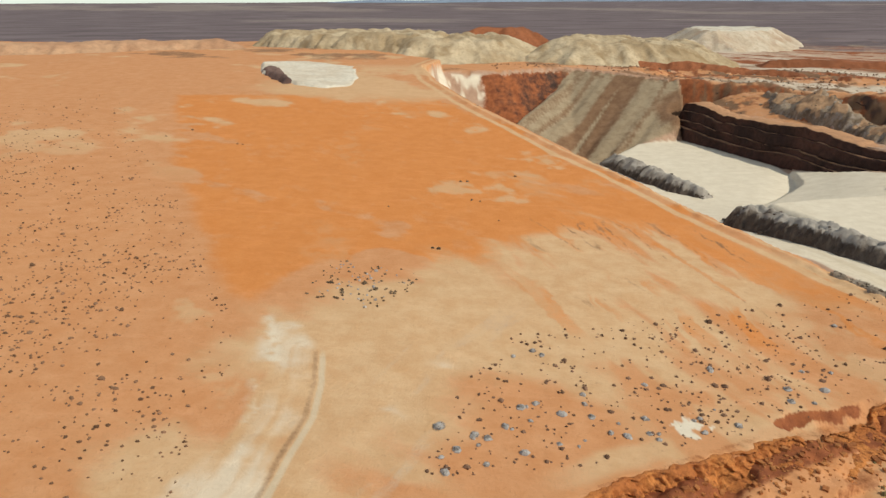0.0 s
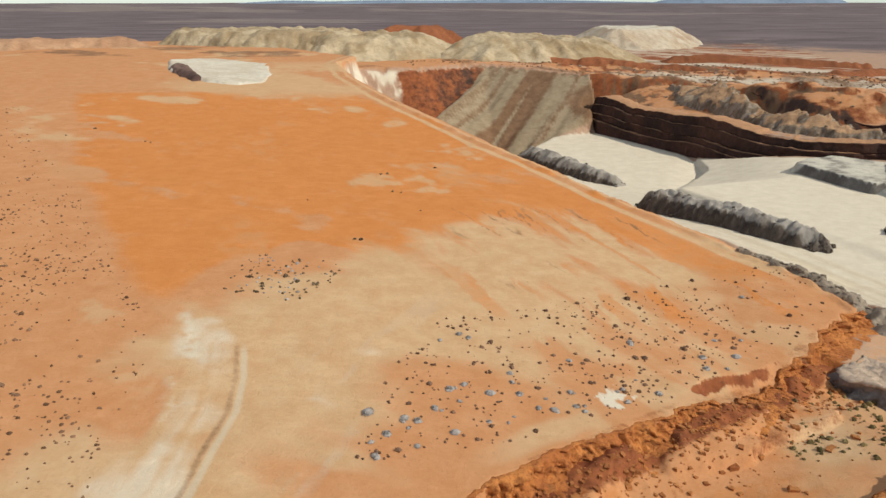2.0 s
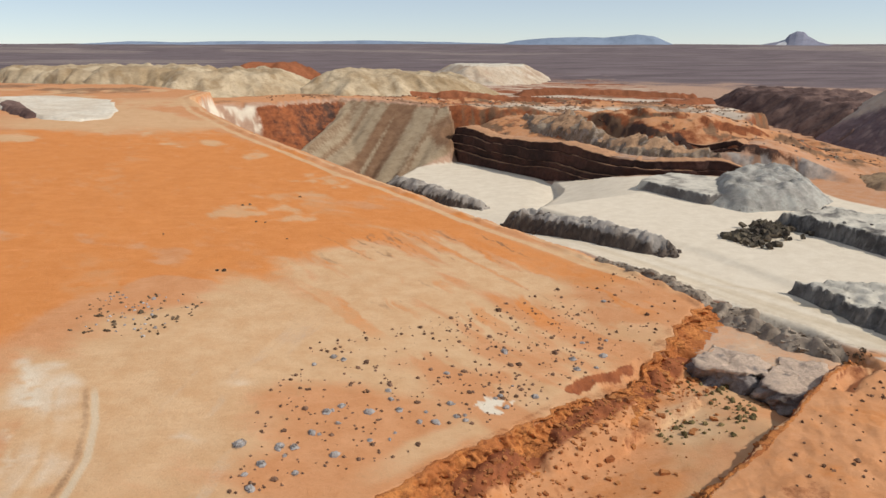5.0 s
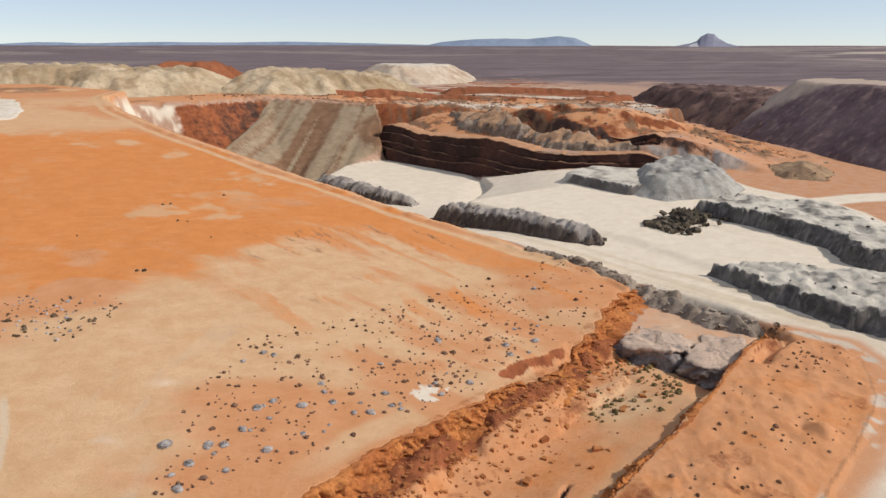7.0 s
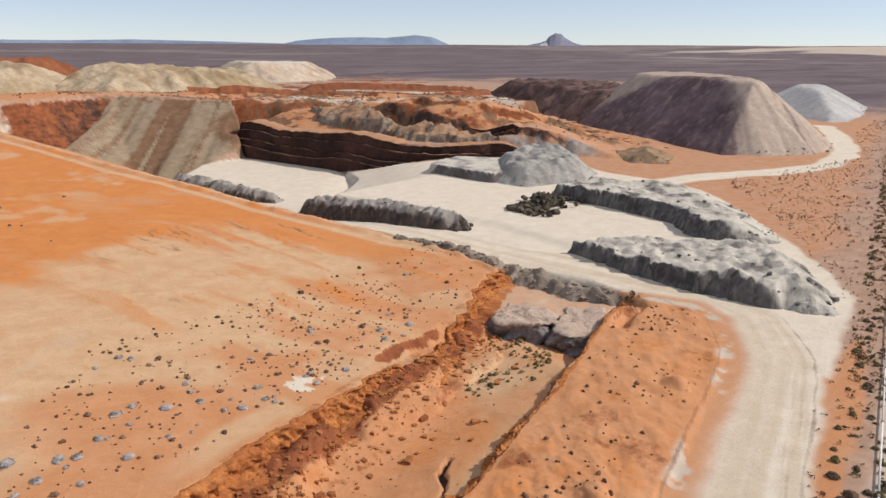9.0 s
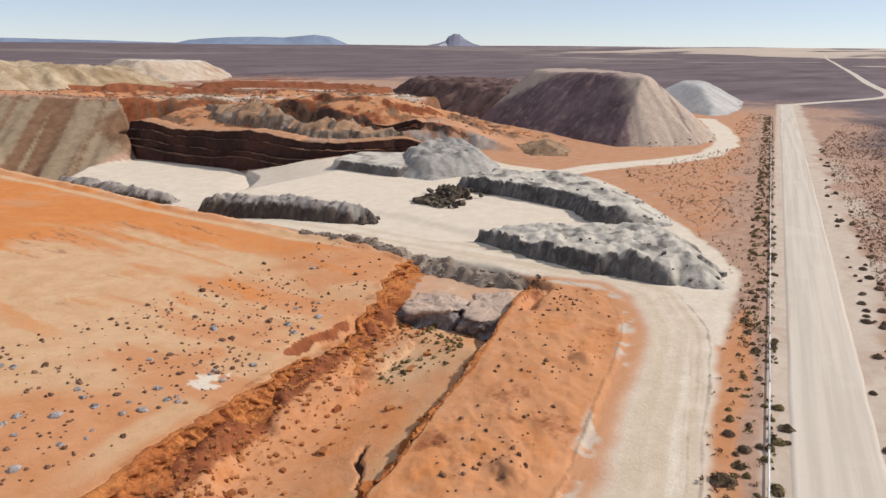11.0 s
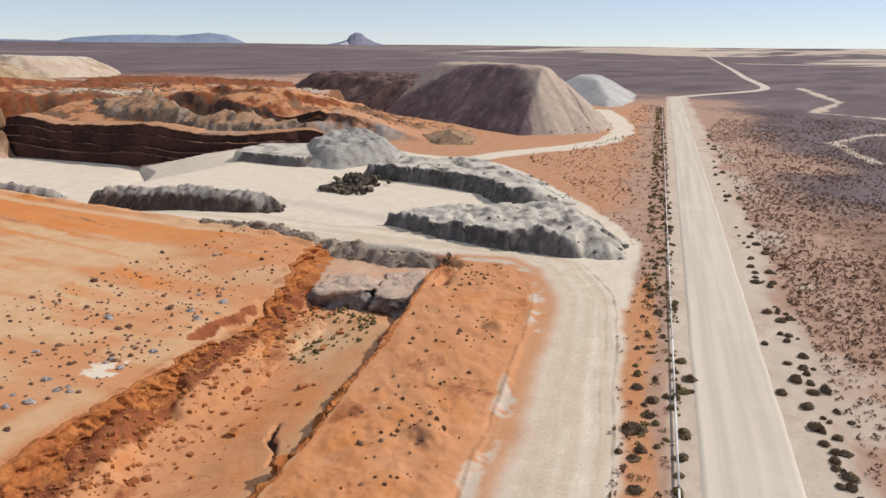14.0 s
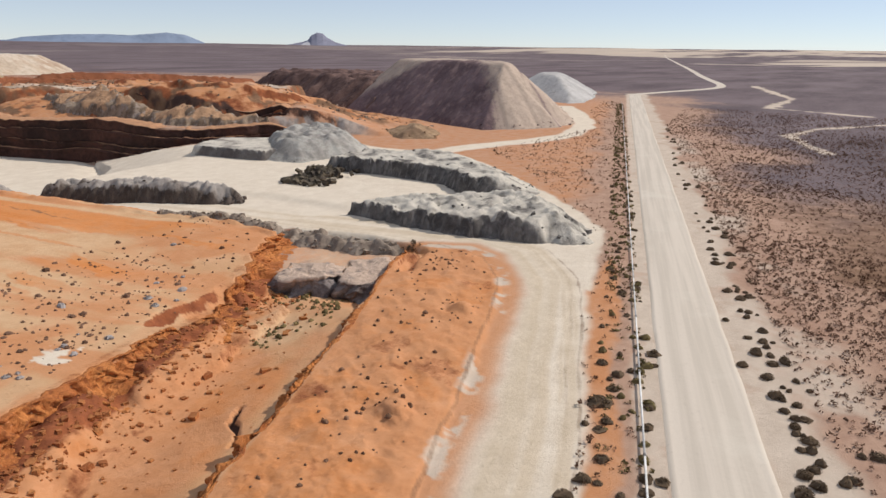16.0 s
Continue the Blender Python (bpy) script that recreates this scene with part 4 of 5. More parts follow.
heap("clay_slab", [(-60, 230), (-50, 216), (-44, 208), (-34, 204), (-28, 208), (-27, 222), (-30, 246), (-50, 258), (-64, 250)], 0.55, NOTCH_CLAY, "low white clay slab with a broken dark edge", 1.4, 1.0, 0.3, 0.7, 114, 0.15, group=DUMPS, tilt=(-0.055, -0.02))
heap("earth_bank", [(60, 300), (100, 286), (138, 268), (146, 274), (110, 296), (70, 312)], 2.6, RED_SPOIL, "long low red earth bank behind the pit", 0.6, 1.5, 2.0, 1.0, 118, 0.6, group=DUMPS)
heap("earth_bank", [(150, 330), (200, 330), (260, 318), (264, 326), (204, 342), (152, 342)], 3.0, RED_SPOIL, "long low red earth bank on the far flats", 0.6, 1.5, 2.0, 1.2, 119, 0.6, group=DUMPS)
heap("earth_bank", [(196, 262), (232, 274), (262, 296), (256, 302), (224, 284), (192, 270)], 2.2, RED_SPOIL, "low red earth bank beside the far haul road", 0.6, 1.5, 1.5, 1.0, 120, 0.5, group=DUMPS)
# the row of small grey mounds that edges the haul road
for k in range(13):
    s = k / 12
    mx, my = float(np.interp(s, (0, 0.35, 0.75, 1), (57.5, 61.2, 63.6, 66.2))), float(np.interp(s, (0, 0.35, 0.75, 1), (90, 78, 64, 55.5)))
    wide = 1.5 + 1.5 * s + 0.4 * math.sin(k * 4.1)
    ring = [(mx + wide * math.cos(a) * (1 + 0.2 * math.sin(3 * a + k)), my + 1.15 * wide * math.sin(a)) for a in np.linspace(0, 2 * math.pi, 10)[:-1]]
    heap("spoil_mound", ring, 0.6 + 0.7 * s + 0.25 * math.sin(k * 2.3), MOUND_SPOIL, "small grey tipped mound edging the haul road", 1.0, 0.6, 0.3, 0.25, 130 + k, 0.6, "spoil mound", "mounds along the haul road", rubble=45)


# ---- cut faces ----
def cut_face(name, line, top, foot, material, label, seed, step=0.16, reach=3.2, meander=0.9, ledge=0.6, slump=None):
    """A raw earth face along a line, its right side open: lip, fluted face, broken ledge, scree."""
    line = np.array(line, float)
    long = np.r_[0, np.cumsum(np.hypot(*np.diff(line, axis=0).T))]
    s = np.arange(0, long[-1], step)
    px, py = np.interp(s, long, line[:, 0]), np.interp(s, long, line[:, 1])
    for _ in range(30):
        px[1:-1], py[1:-1] = 0.5 * px[1:-1] + 0.25 * (px[:-2] + px[2:]), 0.5 * py[1:-1] + 0.25 * (py[:-2] + py[2:])
    wx, wy = np.gradient(px), np.gradient(py)
    n = np.hypot(wx, wy)
    nx, ny = wy / n, -wx / n
    ends = ramp(s, 0, 1.5) * ramp(long[-1] - s, 0, 1.5)
    out = [-0.6, -0.45, -0.3, -0.2, -0.1, 0.0, 0.06, 0.12, 0.18, 0.22, 0.28, 0.34, 0.4, 0.62, 0.85, 0.95, 1.02, 1.08, 1.15, 1.22, 1.32, 1.6, 2.0, 2.5, 3.1, 3.8]
    down = [-0.06, 0.0, 0.0, 0.0, 0.0, 0.03, 0.1, 0.18, 0.26, 0.34, 0.42, 0.49, 0.54, 0.57, 0.60, 0.66, 0.71, 0.76, 0.81, 0.86, 0.90, 0.94, 0.965, 0.99, 1.0, 1.06]
    shift = meander * cliff_shift(s)
    shelf = np.clip(ledge * (1 + 2.2 * fbm(s, 0 * s, 9, 3, seed + 2)), 0, 1.3)
    apron = slump(px) if slump else 0 * s
    rubbly = 0.4 + 0.6 * ramp(apron, 0.0, 0.6) if slump else 1.0
    rows = []
    for o, f in zip(out, down):
        body = ramp(f, 0.0, 0.1) * ramp(1.02 - f, 0, 0.1)
        ribs = 0.8 * fbm(s, 0 * s + 1.5 * f, 2.6, 3, seed + 1) + 1.0 * fbm(s, 0 * s + 2.5 * f, 0.9, 4, seed + 3) + 0.7 * fbm(s, 0 * s + 6 * f, 0.45, 2, seed + 4)
        push = (max(o, 0) if o < 0.5 else 0.4 + (o - 0.4) * 1.0) * (reach / 3.2) if o > 0 else o
        push = push + apron * ramp(f, 0.22, 1.0) + (shelf - 0.5) * 0.9 * (1 - 0.7 * (apron > 0.8)) * ramp(f, 0.52, 0.6) + shift * 1.0 + ribs * body
        x, y = px + nx * push, py + ny * push
        hi, lo = top(px - nx * 1.0, py - ny * 1.0), foot(px + nx * 1.6 * reach, py + ny * 1.6 * reach)
        flat = top(x, y)
        z = hi + (lo - hi) * f if f > 0 else flat + 0.02
        z = z + (0.55 * fbm(x, y, 1.1, 4, seed + 6) + 0.35 * fbm(x, y, 2.6, 3, seed + 7)) * ramp(f, 0.15, 0.4) * rubbly
        if o < -0.4:
            z = z + (-0.02 - 0.25 * (o < -0.5)) + 0.1 * fbm(s, 0 * s, 0.6, 3, seed + 9)
        if f > 1.03:
            z = z - 0.12
        z = np.where(ends < 1, z - 0.5 * (1 - ends) * (1 if f <= 0 else 0), z)
        rows.append(np.stack([x, y, z], -1))
    ob = mesh_object(name, np.array(rows).reshape(-1, 3), grid_quads(len(rows), len(s))[:, ::-1], material)
    sod = np.repeat([0.0 if f <= 0 else 0.12 * ramp(f, 0.5, 0.58) * ramp(-f, -0.66, -0.6) for f in down], len(s))
    sod = np.clip(sod + 0.5 * fbm(np.tile(s, len(rows)), np.repeat(down, len(s)) * 4, 1.2, 3, seed + 8) * (np.repeat(down, len(s)) < 0.08), 0, 1)
    attr = ob.data.color_attributes.new("cap", "FLOAT_COLOR", "POINT")
    attr.data.foreach_set("color", np.repeat(sod[:, None], 4, 1).astype(np.float32).ravel())
    return tagged(ob, label, "cliff", kind="structure")


def table_top(x, y):
    return table_height(x, y) + 0.12 * fbm(x, y, 5, 4, 32) + 0.5 * fbm(x, y, 40, 2, 33) - ledge_drop(x, y)


cut_face("cliff", CLIFF[:-1] + [(61.2, 70.0)], table_top, lambda x, y: np.minimum(land_z(x, y), 0), RED_CLIFF, "raw red earth cliff above the trench", 211, 0.14, 2.6, 1.0, slump=lambda x: 0.7 * ramp(-x, -42, -32))
cut_face("ridge_scarp", [(66.5, 51.6)] + [(x + 0.35, y - 0.5) for x, y in TRENCH_EAST[::-1]], land_z, land_z, RED_CLIFF, "low dark earth scarp along the ridge", 231, 0.16, 0.9, 0.45, 0.3)


def bedded_wall(name, line, base, beds, material, label, seed, step=0.5):
    """A rock wall of level beds, each set back from the one below behind a narrow ledge painted pale as if sunlit."""
    line = np.array(line, float)
    long = np.r_[0, np.cumsum(np.hypot(*np.diff(line, axis=0).T))]
    s = np.arange(0, long[-1], step)
    px, py = np.interp(s, long, line[:, 0]), np.interp(s, long, line[:, 1])
    for _ in range(24):
        px[1:-1], py[1:-1] = 0.5 * px[1:-1] + 0.25 * (px[:-2] + px[2:]), 0.5 * py[1:-1] + 0.25 * (py[:-2] + py[2:])
    wx, wy = np.gradient(px), np.gradient(py)
    n = np.hypot(wx, wy)
    nx, ny = -wy / n, wx / n  # into the rock
    rows, lit_tone = [], []
    taper = 0.05 + 0.95 * ramp(s, 0, 4) * ramp(long[-1] - s, 2, 30)
    z0, back = (base(px - 2 * nx, py - 2 * ny) if callable(base) else base) + 0 * s, 0 * s + 0.8 * fbm(s, 0 * s, 14, 4, seed)
    for k, high in enumerate(beds):
        tall = high * taper * (1 + 0.65 * fbm(s, 0 * s + 9 * k, 30, 3, seed + k + 1))
        for f in (0, 0.15, 0.3, 0.5, 0.7, 0.85, 0.94, 1.0):
            push = back + 0.10 * high * f - 0.25 * ramp(f, 0.7, 1) * ramp(1.01 - f, 0, 0.1) + 0.7 * fbm(s, 0 * s + 2.5 * f, 3.5, 4, seed + 20 + k) + 0.4 * fbm(s, 0 * s + 6 * f, 1.2, 3, seed + 30 + k)
            rows.append(np.stack([px + nx * push, py + ny * push, z0 + tall * f], -1))
            lit_tone.append(0.45 * ramp(f, 0.93, 1.0) + 0.12 * fbm(s, 0 * s + 5 * f, 4, 3, seed + 40 + k))
        back = back + 0.1 * high + np.clip(0.8 + 2.0 * fbm(s, 0 * s + 9 * k, 16, 4, seed + 10 + k), 0.2, 2.4)
        z0 = z0 + tall + 0.15 * fbm(s, 0 * s, 2, 3, seed + 50 + k)
        rows.append(np.stack([px + nx * back, py + ny * back, z0 + 0.05], -1))
        lit_tone.append(0.9 + 0 * s)
    for far, rise in ((2.5, 0.25), (5.5, 0.1), (7.0, -1.5)):
        rows.append(np.stack([px + nx * (back + far), py + ny * (back + far), z0 + rise + 0.3 * fbm(px, py, 2.5, 3, seed + 60)], -1))
        lit_tone.append(1.0 + 0 * s)
    ob = mesh_object(name, np.array(rows).reshape(-1, 3), grid_quads(len(rows), len(s)), material, True)
    attr = ob.data.color_attributes.new("cap", "FLOAT_COLOR", "POINT")
    attr.data.foreach_set("color", np.repeat(np.clip(np.array(lit_tone), 0, 1).reshape(-1, 1), 4, 1).astype(np.float32).ravel())
    return tagged(ob, label, "rock wall", kind="structure")


bedded_wall("wall_pit", WALL, -6.7, (3.6, 2.0, 3.0, 2.6), WALL_ROCK, "dark bedded rock wall behind the white clay pads", 261)
heap("spoil_bank", [(104, 217), (109, 200), (112, 189), (113.5, 170), (122, 160), (131, 152), (133, 156), (128, 166), (120.5, 179), (118, 196), (117, 220), (110, 236)], 1.8, GREY_BENCH, "grey and olive broken rock bank above the dark wall", 0.9, 1.5, 2.4, 0.5, 123, 1.0, group=DUMPS, rubble=320)
bedded_wall("wall_bench", WALL_3, lambda x, y: land_z(x, y) - 0.8, (1.5, 1.6), WALL_ROCK, "low dark red rock bench behind the pit", 281)


# ---- road and pipeline ----
def ribbon(name, line, half, material, label, lift=0.05, step=2.0, edge=0.25, seed=0):
    pts, total = [], 0.0
    for (ax, ay), (bx, by) in zip(line[:-1], line[1:]):
        n = max(2, int(math.dist((ax, ay), (bx, by)) / (step if math.hypot(ax, ay) < 450 else 12)))
        pts += [(ax + (bx - ax) * k / n, ay + (by - ay) * k / n) for k in range(n)]
    pts = np.array(pts + [line[-1]], float)
    for _ in range(6):
        pts[1:-1] = 0.5 * pts[1:-1] + 0.25 * (pts[:-2] + pts[2:])
    way = np.gradient(pts, axis=0)
    way /= np.linalg.norm(way, axis=1)[:, None]
    side = np.stack([-way[:, 1], way[:, 0]], -1)
    across = np.linspace(-1, 1, 25)
    wob = edge * np.stack([fbm(pts[:, 0], pts[:, 1], 7, 4, seed), fbm(pts[:, 0], pts[:, 1], 7, 4, seed + 1)])
    off = across[None] * half + np.where(across < 0, -1, 1)[None] * np.where(across[None] < 0, wob[0][:, None], wob[1][:, None]) * np.abs(across)[None] ** 3
    xy = pts[:, None] + side[:, None] * off[..., None]
    z = land_z(xy[..., 0].ravel(), xy[..., 1].ravel()).reshape(off.shape) + lift + 0.08 * (1 - across**2)[None]
    z[:, 0] -= lift + 0.1
    z[:, -1] -= lift + 0.1
    z = z + 0.09 * np.exp(-((np.abs(across)[None] - 0.9) / 0.07) ** 2) * (0.6 + 0.8 * wob[0][:, None])
    ob = mesh_object(name, np.concatenate([xy, z[..., None]], -1).reshape(-1, 3), grid_quads(*off.shape), material)
    run = np.r_[0, np.cumsum(np.hypot(*np.diff(pts, axis=0).T))]
    lanes = np.stack([np.broadcast_to(across[None], off.shape), np.broadcast_to(run[:, None] / 100, off.shape), 0 * off, 1 + 0 * off], -1)
    attr = ob.data.color_attributes.new("lane", "FLOAT_COLOR", "POINT")
    attr.data.foreach_set("color", lanes.astype(np.float32).ravel())
    return tagged(ob, label, "road", kind="structure")


ribbon("road", ROAD_LINE, 3.3, ROAD_GRAVEL, "pale graded gravel road", 0.06, 1.5, 0.16, 81)


# ---- far hills ----
def far_hill(name, bearing, wide, tops, distance, material, label):
    """A ridge seen far off: a solid with a rough skyline. tops: (part of its width, height)."""
    n = 160
    s = np.linspace(0, 1, n)
    h = np.interp(s, [p[0] for p in tops], [p[1] for p in tops]) + 2.0 * fbm(s * 60, 0 * s, 4, 4, int(bearing * 10) + 900) * ramp(s, 0, 0.1) * ramp(1 - s, 0, 0.1)
    b = np.radians(bearing + (s - 0.5) * wide)
    rows = []
    for k, part in ((0, 0.0), (260, 0.35), (420, 0.8), (520, 1.0), (760, 0.9), (1100, 0.0)):
        rad = distance - 520 + k * 0.35
        rows.append(np.stack([rad * np.sin(b), rad * np.cos(b), 10 + (h - 10) * part + 0 * b], -1))
    ob = mesh_object(name, np.array(rows).reshape(-1, 3), grid_quads(len(rows), n), material)
    return tagged(ob, label, "hill", kind="structure")


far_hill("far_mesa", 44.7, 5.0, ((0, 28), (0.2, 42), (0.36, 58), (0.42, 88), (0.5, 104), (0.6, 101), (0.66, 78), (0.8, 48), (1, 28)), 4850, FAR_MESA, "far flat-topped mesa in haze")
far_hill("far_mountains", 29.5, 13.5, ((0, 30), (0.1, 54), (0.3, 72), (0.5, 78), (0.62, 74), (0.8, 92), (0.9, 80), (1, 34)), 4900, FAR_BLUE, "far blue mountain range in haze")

far_hill("far_ridge", 8.0, 34.0, ((0, 34), (0.1, 48), (0.22, 44), (0.35, 52), (0.5, 50), (0.62, 56), (0.8, 48), (1, 34)), 4920, FAR_BLUE, "low ridge along the horizon tinted haze blue")
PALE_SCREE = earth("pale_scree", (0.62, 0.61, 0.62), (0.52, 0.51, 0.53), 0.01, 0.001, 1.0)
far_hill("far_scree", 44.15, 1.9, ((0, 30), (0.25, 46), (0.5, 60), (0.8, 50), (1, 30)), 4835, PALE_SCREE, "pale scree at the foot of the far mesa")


# ---- pipeline ----
def tube(name, a, b, radius, material, parent=None, sides=12):
    bm = bmesh.new()
    bmesh.ops.create_cone(bm, cap_ends=True, segments=sides, radius1=radius, radius2=radius, depth=math.dist(a, b))
    mesh = bpy.data.meshes.new(name)
    bm.to_mesh(mesh)
    bm.free()
    for p in mesh.polygons:
        p.use_smooth = len(p.vertices) == 4
    mesh.materials.append(material)
    ob = new(name, mesh)
    way = Vector(b) - Vector(a)
    ob.matrix_world = Matrix.Translation((Vector(a) + Vector(b)) / 2) @ way.to_track_quat("Z", "Y").to_matrix().to_4x4()
    ob.parent = parent
    return ob


WHITE_PIPE = earth("white_pipe", (0.80, 0.79, 0.76), (0.70, 0.68, 0.63), 3.0, 0.6, 0.01, 0.5)
GREY_STEEL = earth("grey_steel", (0.30, 0.29, 0.27), (0.22, 0.20, 0.18), 6.0, 1.5, 0.01, 0.5)
pipeline = tagged(new("pipeline"), "long straight white water pipe beside the gravel road", "pipeline")
ends = [(PIPE_LINE[0][0] + (PIPE_LINE[1][0] - PIPE_LINE[0][0]) * k / 33, PIPE_LINE[0][1] + (PIPE_LINE[1][1] - PIPE_LINE[0][1]) * k / 33) for k in range(34)]
ends = [(x, y, float(land_z(x, y)[0]) + 0.32) for x, y in ends]
for a, b in zip(ends[:-1], ends[1:]):
    section = tube("pipe_section", a, b, 0.075, WHITE_PIPE, pipeline)
    fixings = []
    mid = (Vector(a) + Vector(b)) / 2
    d = (Vector(b) - Vector(a)).normalized()
    fixings.append(tube("coupling", Vector(a) - d * 0.16, Vector(a) + d * 0.16, 0.105, GREY_STEEL))
    for at in (0.03, 0.5):
        p = Vector(a).lerp(Vector(b), at)
        fixings.append(tube("support_post", p - Vector((0, 0, 0.6)), p - Vector((0, 0, 0.1)), 0.06, GREY_STEEL, None, 6))
    for fixing in fixings:
        fixing.parent, fixing.matrix_parent_inverse = section, section.matrix_world.inverted()


# ---- scrub ----
def foliage(name, dark, light, rough=0.9):
    mat, tree, bsdf = node_material(name)
    geo = tree.nodes.new("ShaderNodeNewGeometry")
    tree.links.new(mixed(tree, geo.outputs["Random Per Island"], dark, light), bsdf.inputs["Base Color"])
    bsdf.inputs["Roughness"].default_value = rough
    bsdf.inputs["Specular IOR Level"].default_value = 0.02
    return mat


DARK_LEAF = foliage("dark_scrub_leaf", (0.068, 0.046, 0.03), (0.19, 0.135, 0.088))
GREEN_LEAF = foliage("green_scrub_leaf", (0.10, 0.078, 0.036), (0.26, 0.20, 0.095))
BLUE_LEAF = foliage("blue_grey_scrub_leaf", (0.25, 0.225, 0.21), (0.46, 0.42, 0.40))
BROWN_LEAF = foliage("brown_scrub_leaf", (0.105, 0.058, 0.035), (0.28, 0.16, 0.10))
VELD_LEAF = foliage("veld_scrub_leaf", (0.105, 0.06, 0.04), (0.25, 0.145, 0.097))
TWIG = earth("scrub_twig", (0.20, 0.14, 0.10), (0.12, 0.08, 0.06), 6.0, 1.0, 0.01)


def leaf_cloud(spots, sizes, leaves, seed, leaf=0.34, tall=0.7):
    """Vertices and faces of low domed bushes, each of many small leaf tufts."""
    dice = np.random.default_rng(seed)
    n = len(spots)
    v = dice.normal(size=(n, leaves, 3))
    v /= np.linalg.norm(v, axis=-1, keepdims=True)
    v[..., 2] = np.abs(v[..., 2])
    v *= dice.uniform(0.35, 1.0, (n, leaves, 1)) ** 0.5 * dice.uniform(0.75, 1.2, (n, 1, 3))
    mid = v * np.array((0.5, 0.5, tall)) + (0, 0, 0.02)
    a, b = dice.normal(size=(2, n, leaves, 3))
    a /= np.linalg.norm(a, axis=-1, keepdims=True)
    b /= np.linalg.norm(b, axis=-1, keepdims=True)
    grow = leaf * dice.uniform(0.6, 1.3, (n, leaves, 1))
    tri = np.stack([mid + a * grow * 0.6, mid - a * grow * 0.35 + b * grow * 0.5, mid - a * grow * 0.3 - b * grow * 0.5], 2)
    tri[..., 2] = np.maximum(tri[..., 2], -0.05)
    co = tri * np.asarray(sizes)[:, None, None, None] + np.asarray(spots)[:, None, None]
    return co.reshape(-1, 3), np.arange(n * leaves * 3).reshape(-1, 3)


def cushions(spots, sizes, seed, tall=0.42):
    """Vertices and faces of low, lumpy cushions of scrub."""
    dice = np.random.default_rng(seed + 1000)
    n, k = len(spots), 8
    a = np.linspace(0, 2 * math.pi, k, endpoint=False)[None] + dice.uniform(-0.3, 0.3, (n, k))
    rings = []
    for rad, high in ((0.5, -0.06), (0.46, 0.45 * tall), (0.24, 0.9 * tall)):
        r = rad * dice.uniform(0.65, 1.25, (n, k))
        rings.append(np.stack([r * np.cos(a), r * np.sin(a), high * dice.uniform(0.7, 1.25, (n, k))], -1))
    top = np.stack([dice.uniform(-0.1, 0.1, n), dice.uniform(-0.1, 0.1, n), tall * dice.uniform(0.85, 1.1, n)], -1)[:, None]
    co = np.concatenate(rings + [top], 1) * (dice.uniform(0.7, 1.3, (n, 1, 3)) * np.asarray(sizes)[:, None, None]) + np.asarray(spots)[:, None]
    faces = []
    for i in range(k):
        j = (i + 1) % k
        for b in (0, k):
            faces += [(b + i, b + j, b + k + j), (b + i, b + k + j, b + k + i)]
        faces.append((2 * k + i, 2 * k + j, 3 * k))
    tris = np.array(faces)[None] + (3 * k + 1) * np.arange(n)[:, None, None]
    return co.reshape(-1, 3), tris.reshape(-1, 3)


def scrub_field(name, x, y, sizes, material, label, leaves=14, seed=0, leaf=0.36, tall=0.7):
    co, tris = leaf_cloud(np.stack([x, y, land_z(x, y)], -1), sizes, leaves, seed, leaf, tall)
    if tall < 0.6:
        body, body_tris = cushions(np.stack([x, y, land_z(x, y)], -1), sizes, seed, tall)
        co, tris = np.concatenate([body, co]), np.concatenate([body_tris, tris + len(body)])
    return tagged(mesh_object(name, co, tris, material, False), label, "scrub", kind="stuff")


def sown(count, area, seed, keep=None):
    """Places spread by chance over a polygon, thinned by keep."""
    dice = np.random.default_rng(seed)
    xs, ys = [p[0] for p in area], [p[1] for p in area]
    x, y = dice.uniform(min(xs), max(xs), count), dice.uniform(min(ys), max(ys), count)
    ok = inside(x, y, area) > 0
    if keep is not None:
        ok &= dice.uniform(size=count) < keep(x, y)
    return x[ok], y[ok], dice


def shrub_kind(seed, leaf_material, label, group, leaves=420):
    """One bush: a crown of leaf tufts and a few crooked stems."""
    top = tagged(new("shrub"), label, "shrub", group)
    co, tris = leaf_cloud(np.zeros((1, 3)), [1.0], leaves, seed, 0.10, 0.55)
    body, body_tris = cushions(np.zeros((1, 3)), [1.0], seed, 0.46)
    co, tris = np.concatenate([body, co]), np.concatenate([body_tris, tris + len(body)])
    crown = mesh_object("crown", co, tris, leaf_material, False)
    crown.parent = top
    dice = random.Random(seed)
    for _ in range(4):
        a = dice.uniform(0, 6.28)
        stem = tube("stem", (0, 0, -0.1), (0.3 * math.cos(a), 0.3 * math.sin(a), 0.42), 0.025, TWIG, top, 5)
    return top


def plant(kinds, spots, sizes, seed):
    dice = random.Random(seed)
    heights = land_z([p[0] for p in spots], [p[1] for p in spots])
    for k, ((x, y), s, z) in enumerate(zip(spots, sizes, heights)):
        m = Matrix.Translation((x, y, float(z))) @ Matrix.Rotation(dice.uniform(0, 6.28), 4, "Z")
        kind = kinds[k % len(kinds)]
        ob = copy_thing(kind, m)
        ob.scale = (s * dice.uniform(0.9, 1.15), s * dice.uniform(0.9, 1.15), s * dice.uniform(0.65, 0.95))
    for kind in kinds:
        for child in list(kind.children):
            bpy.data.objects.remove(child)
        bpy.data.objects.remove(kind)


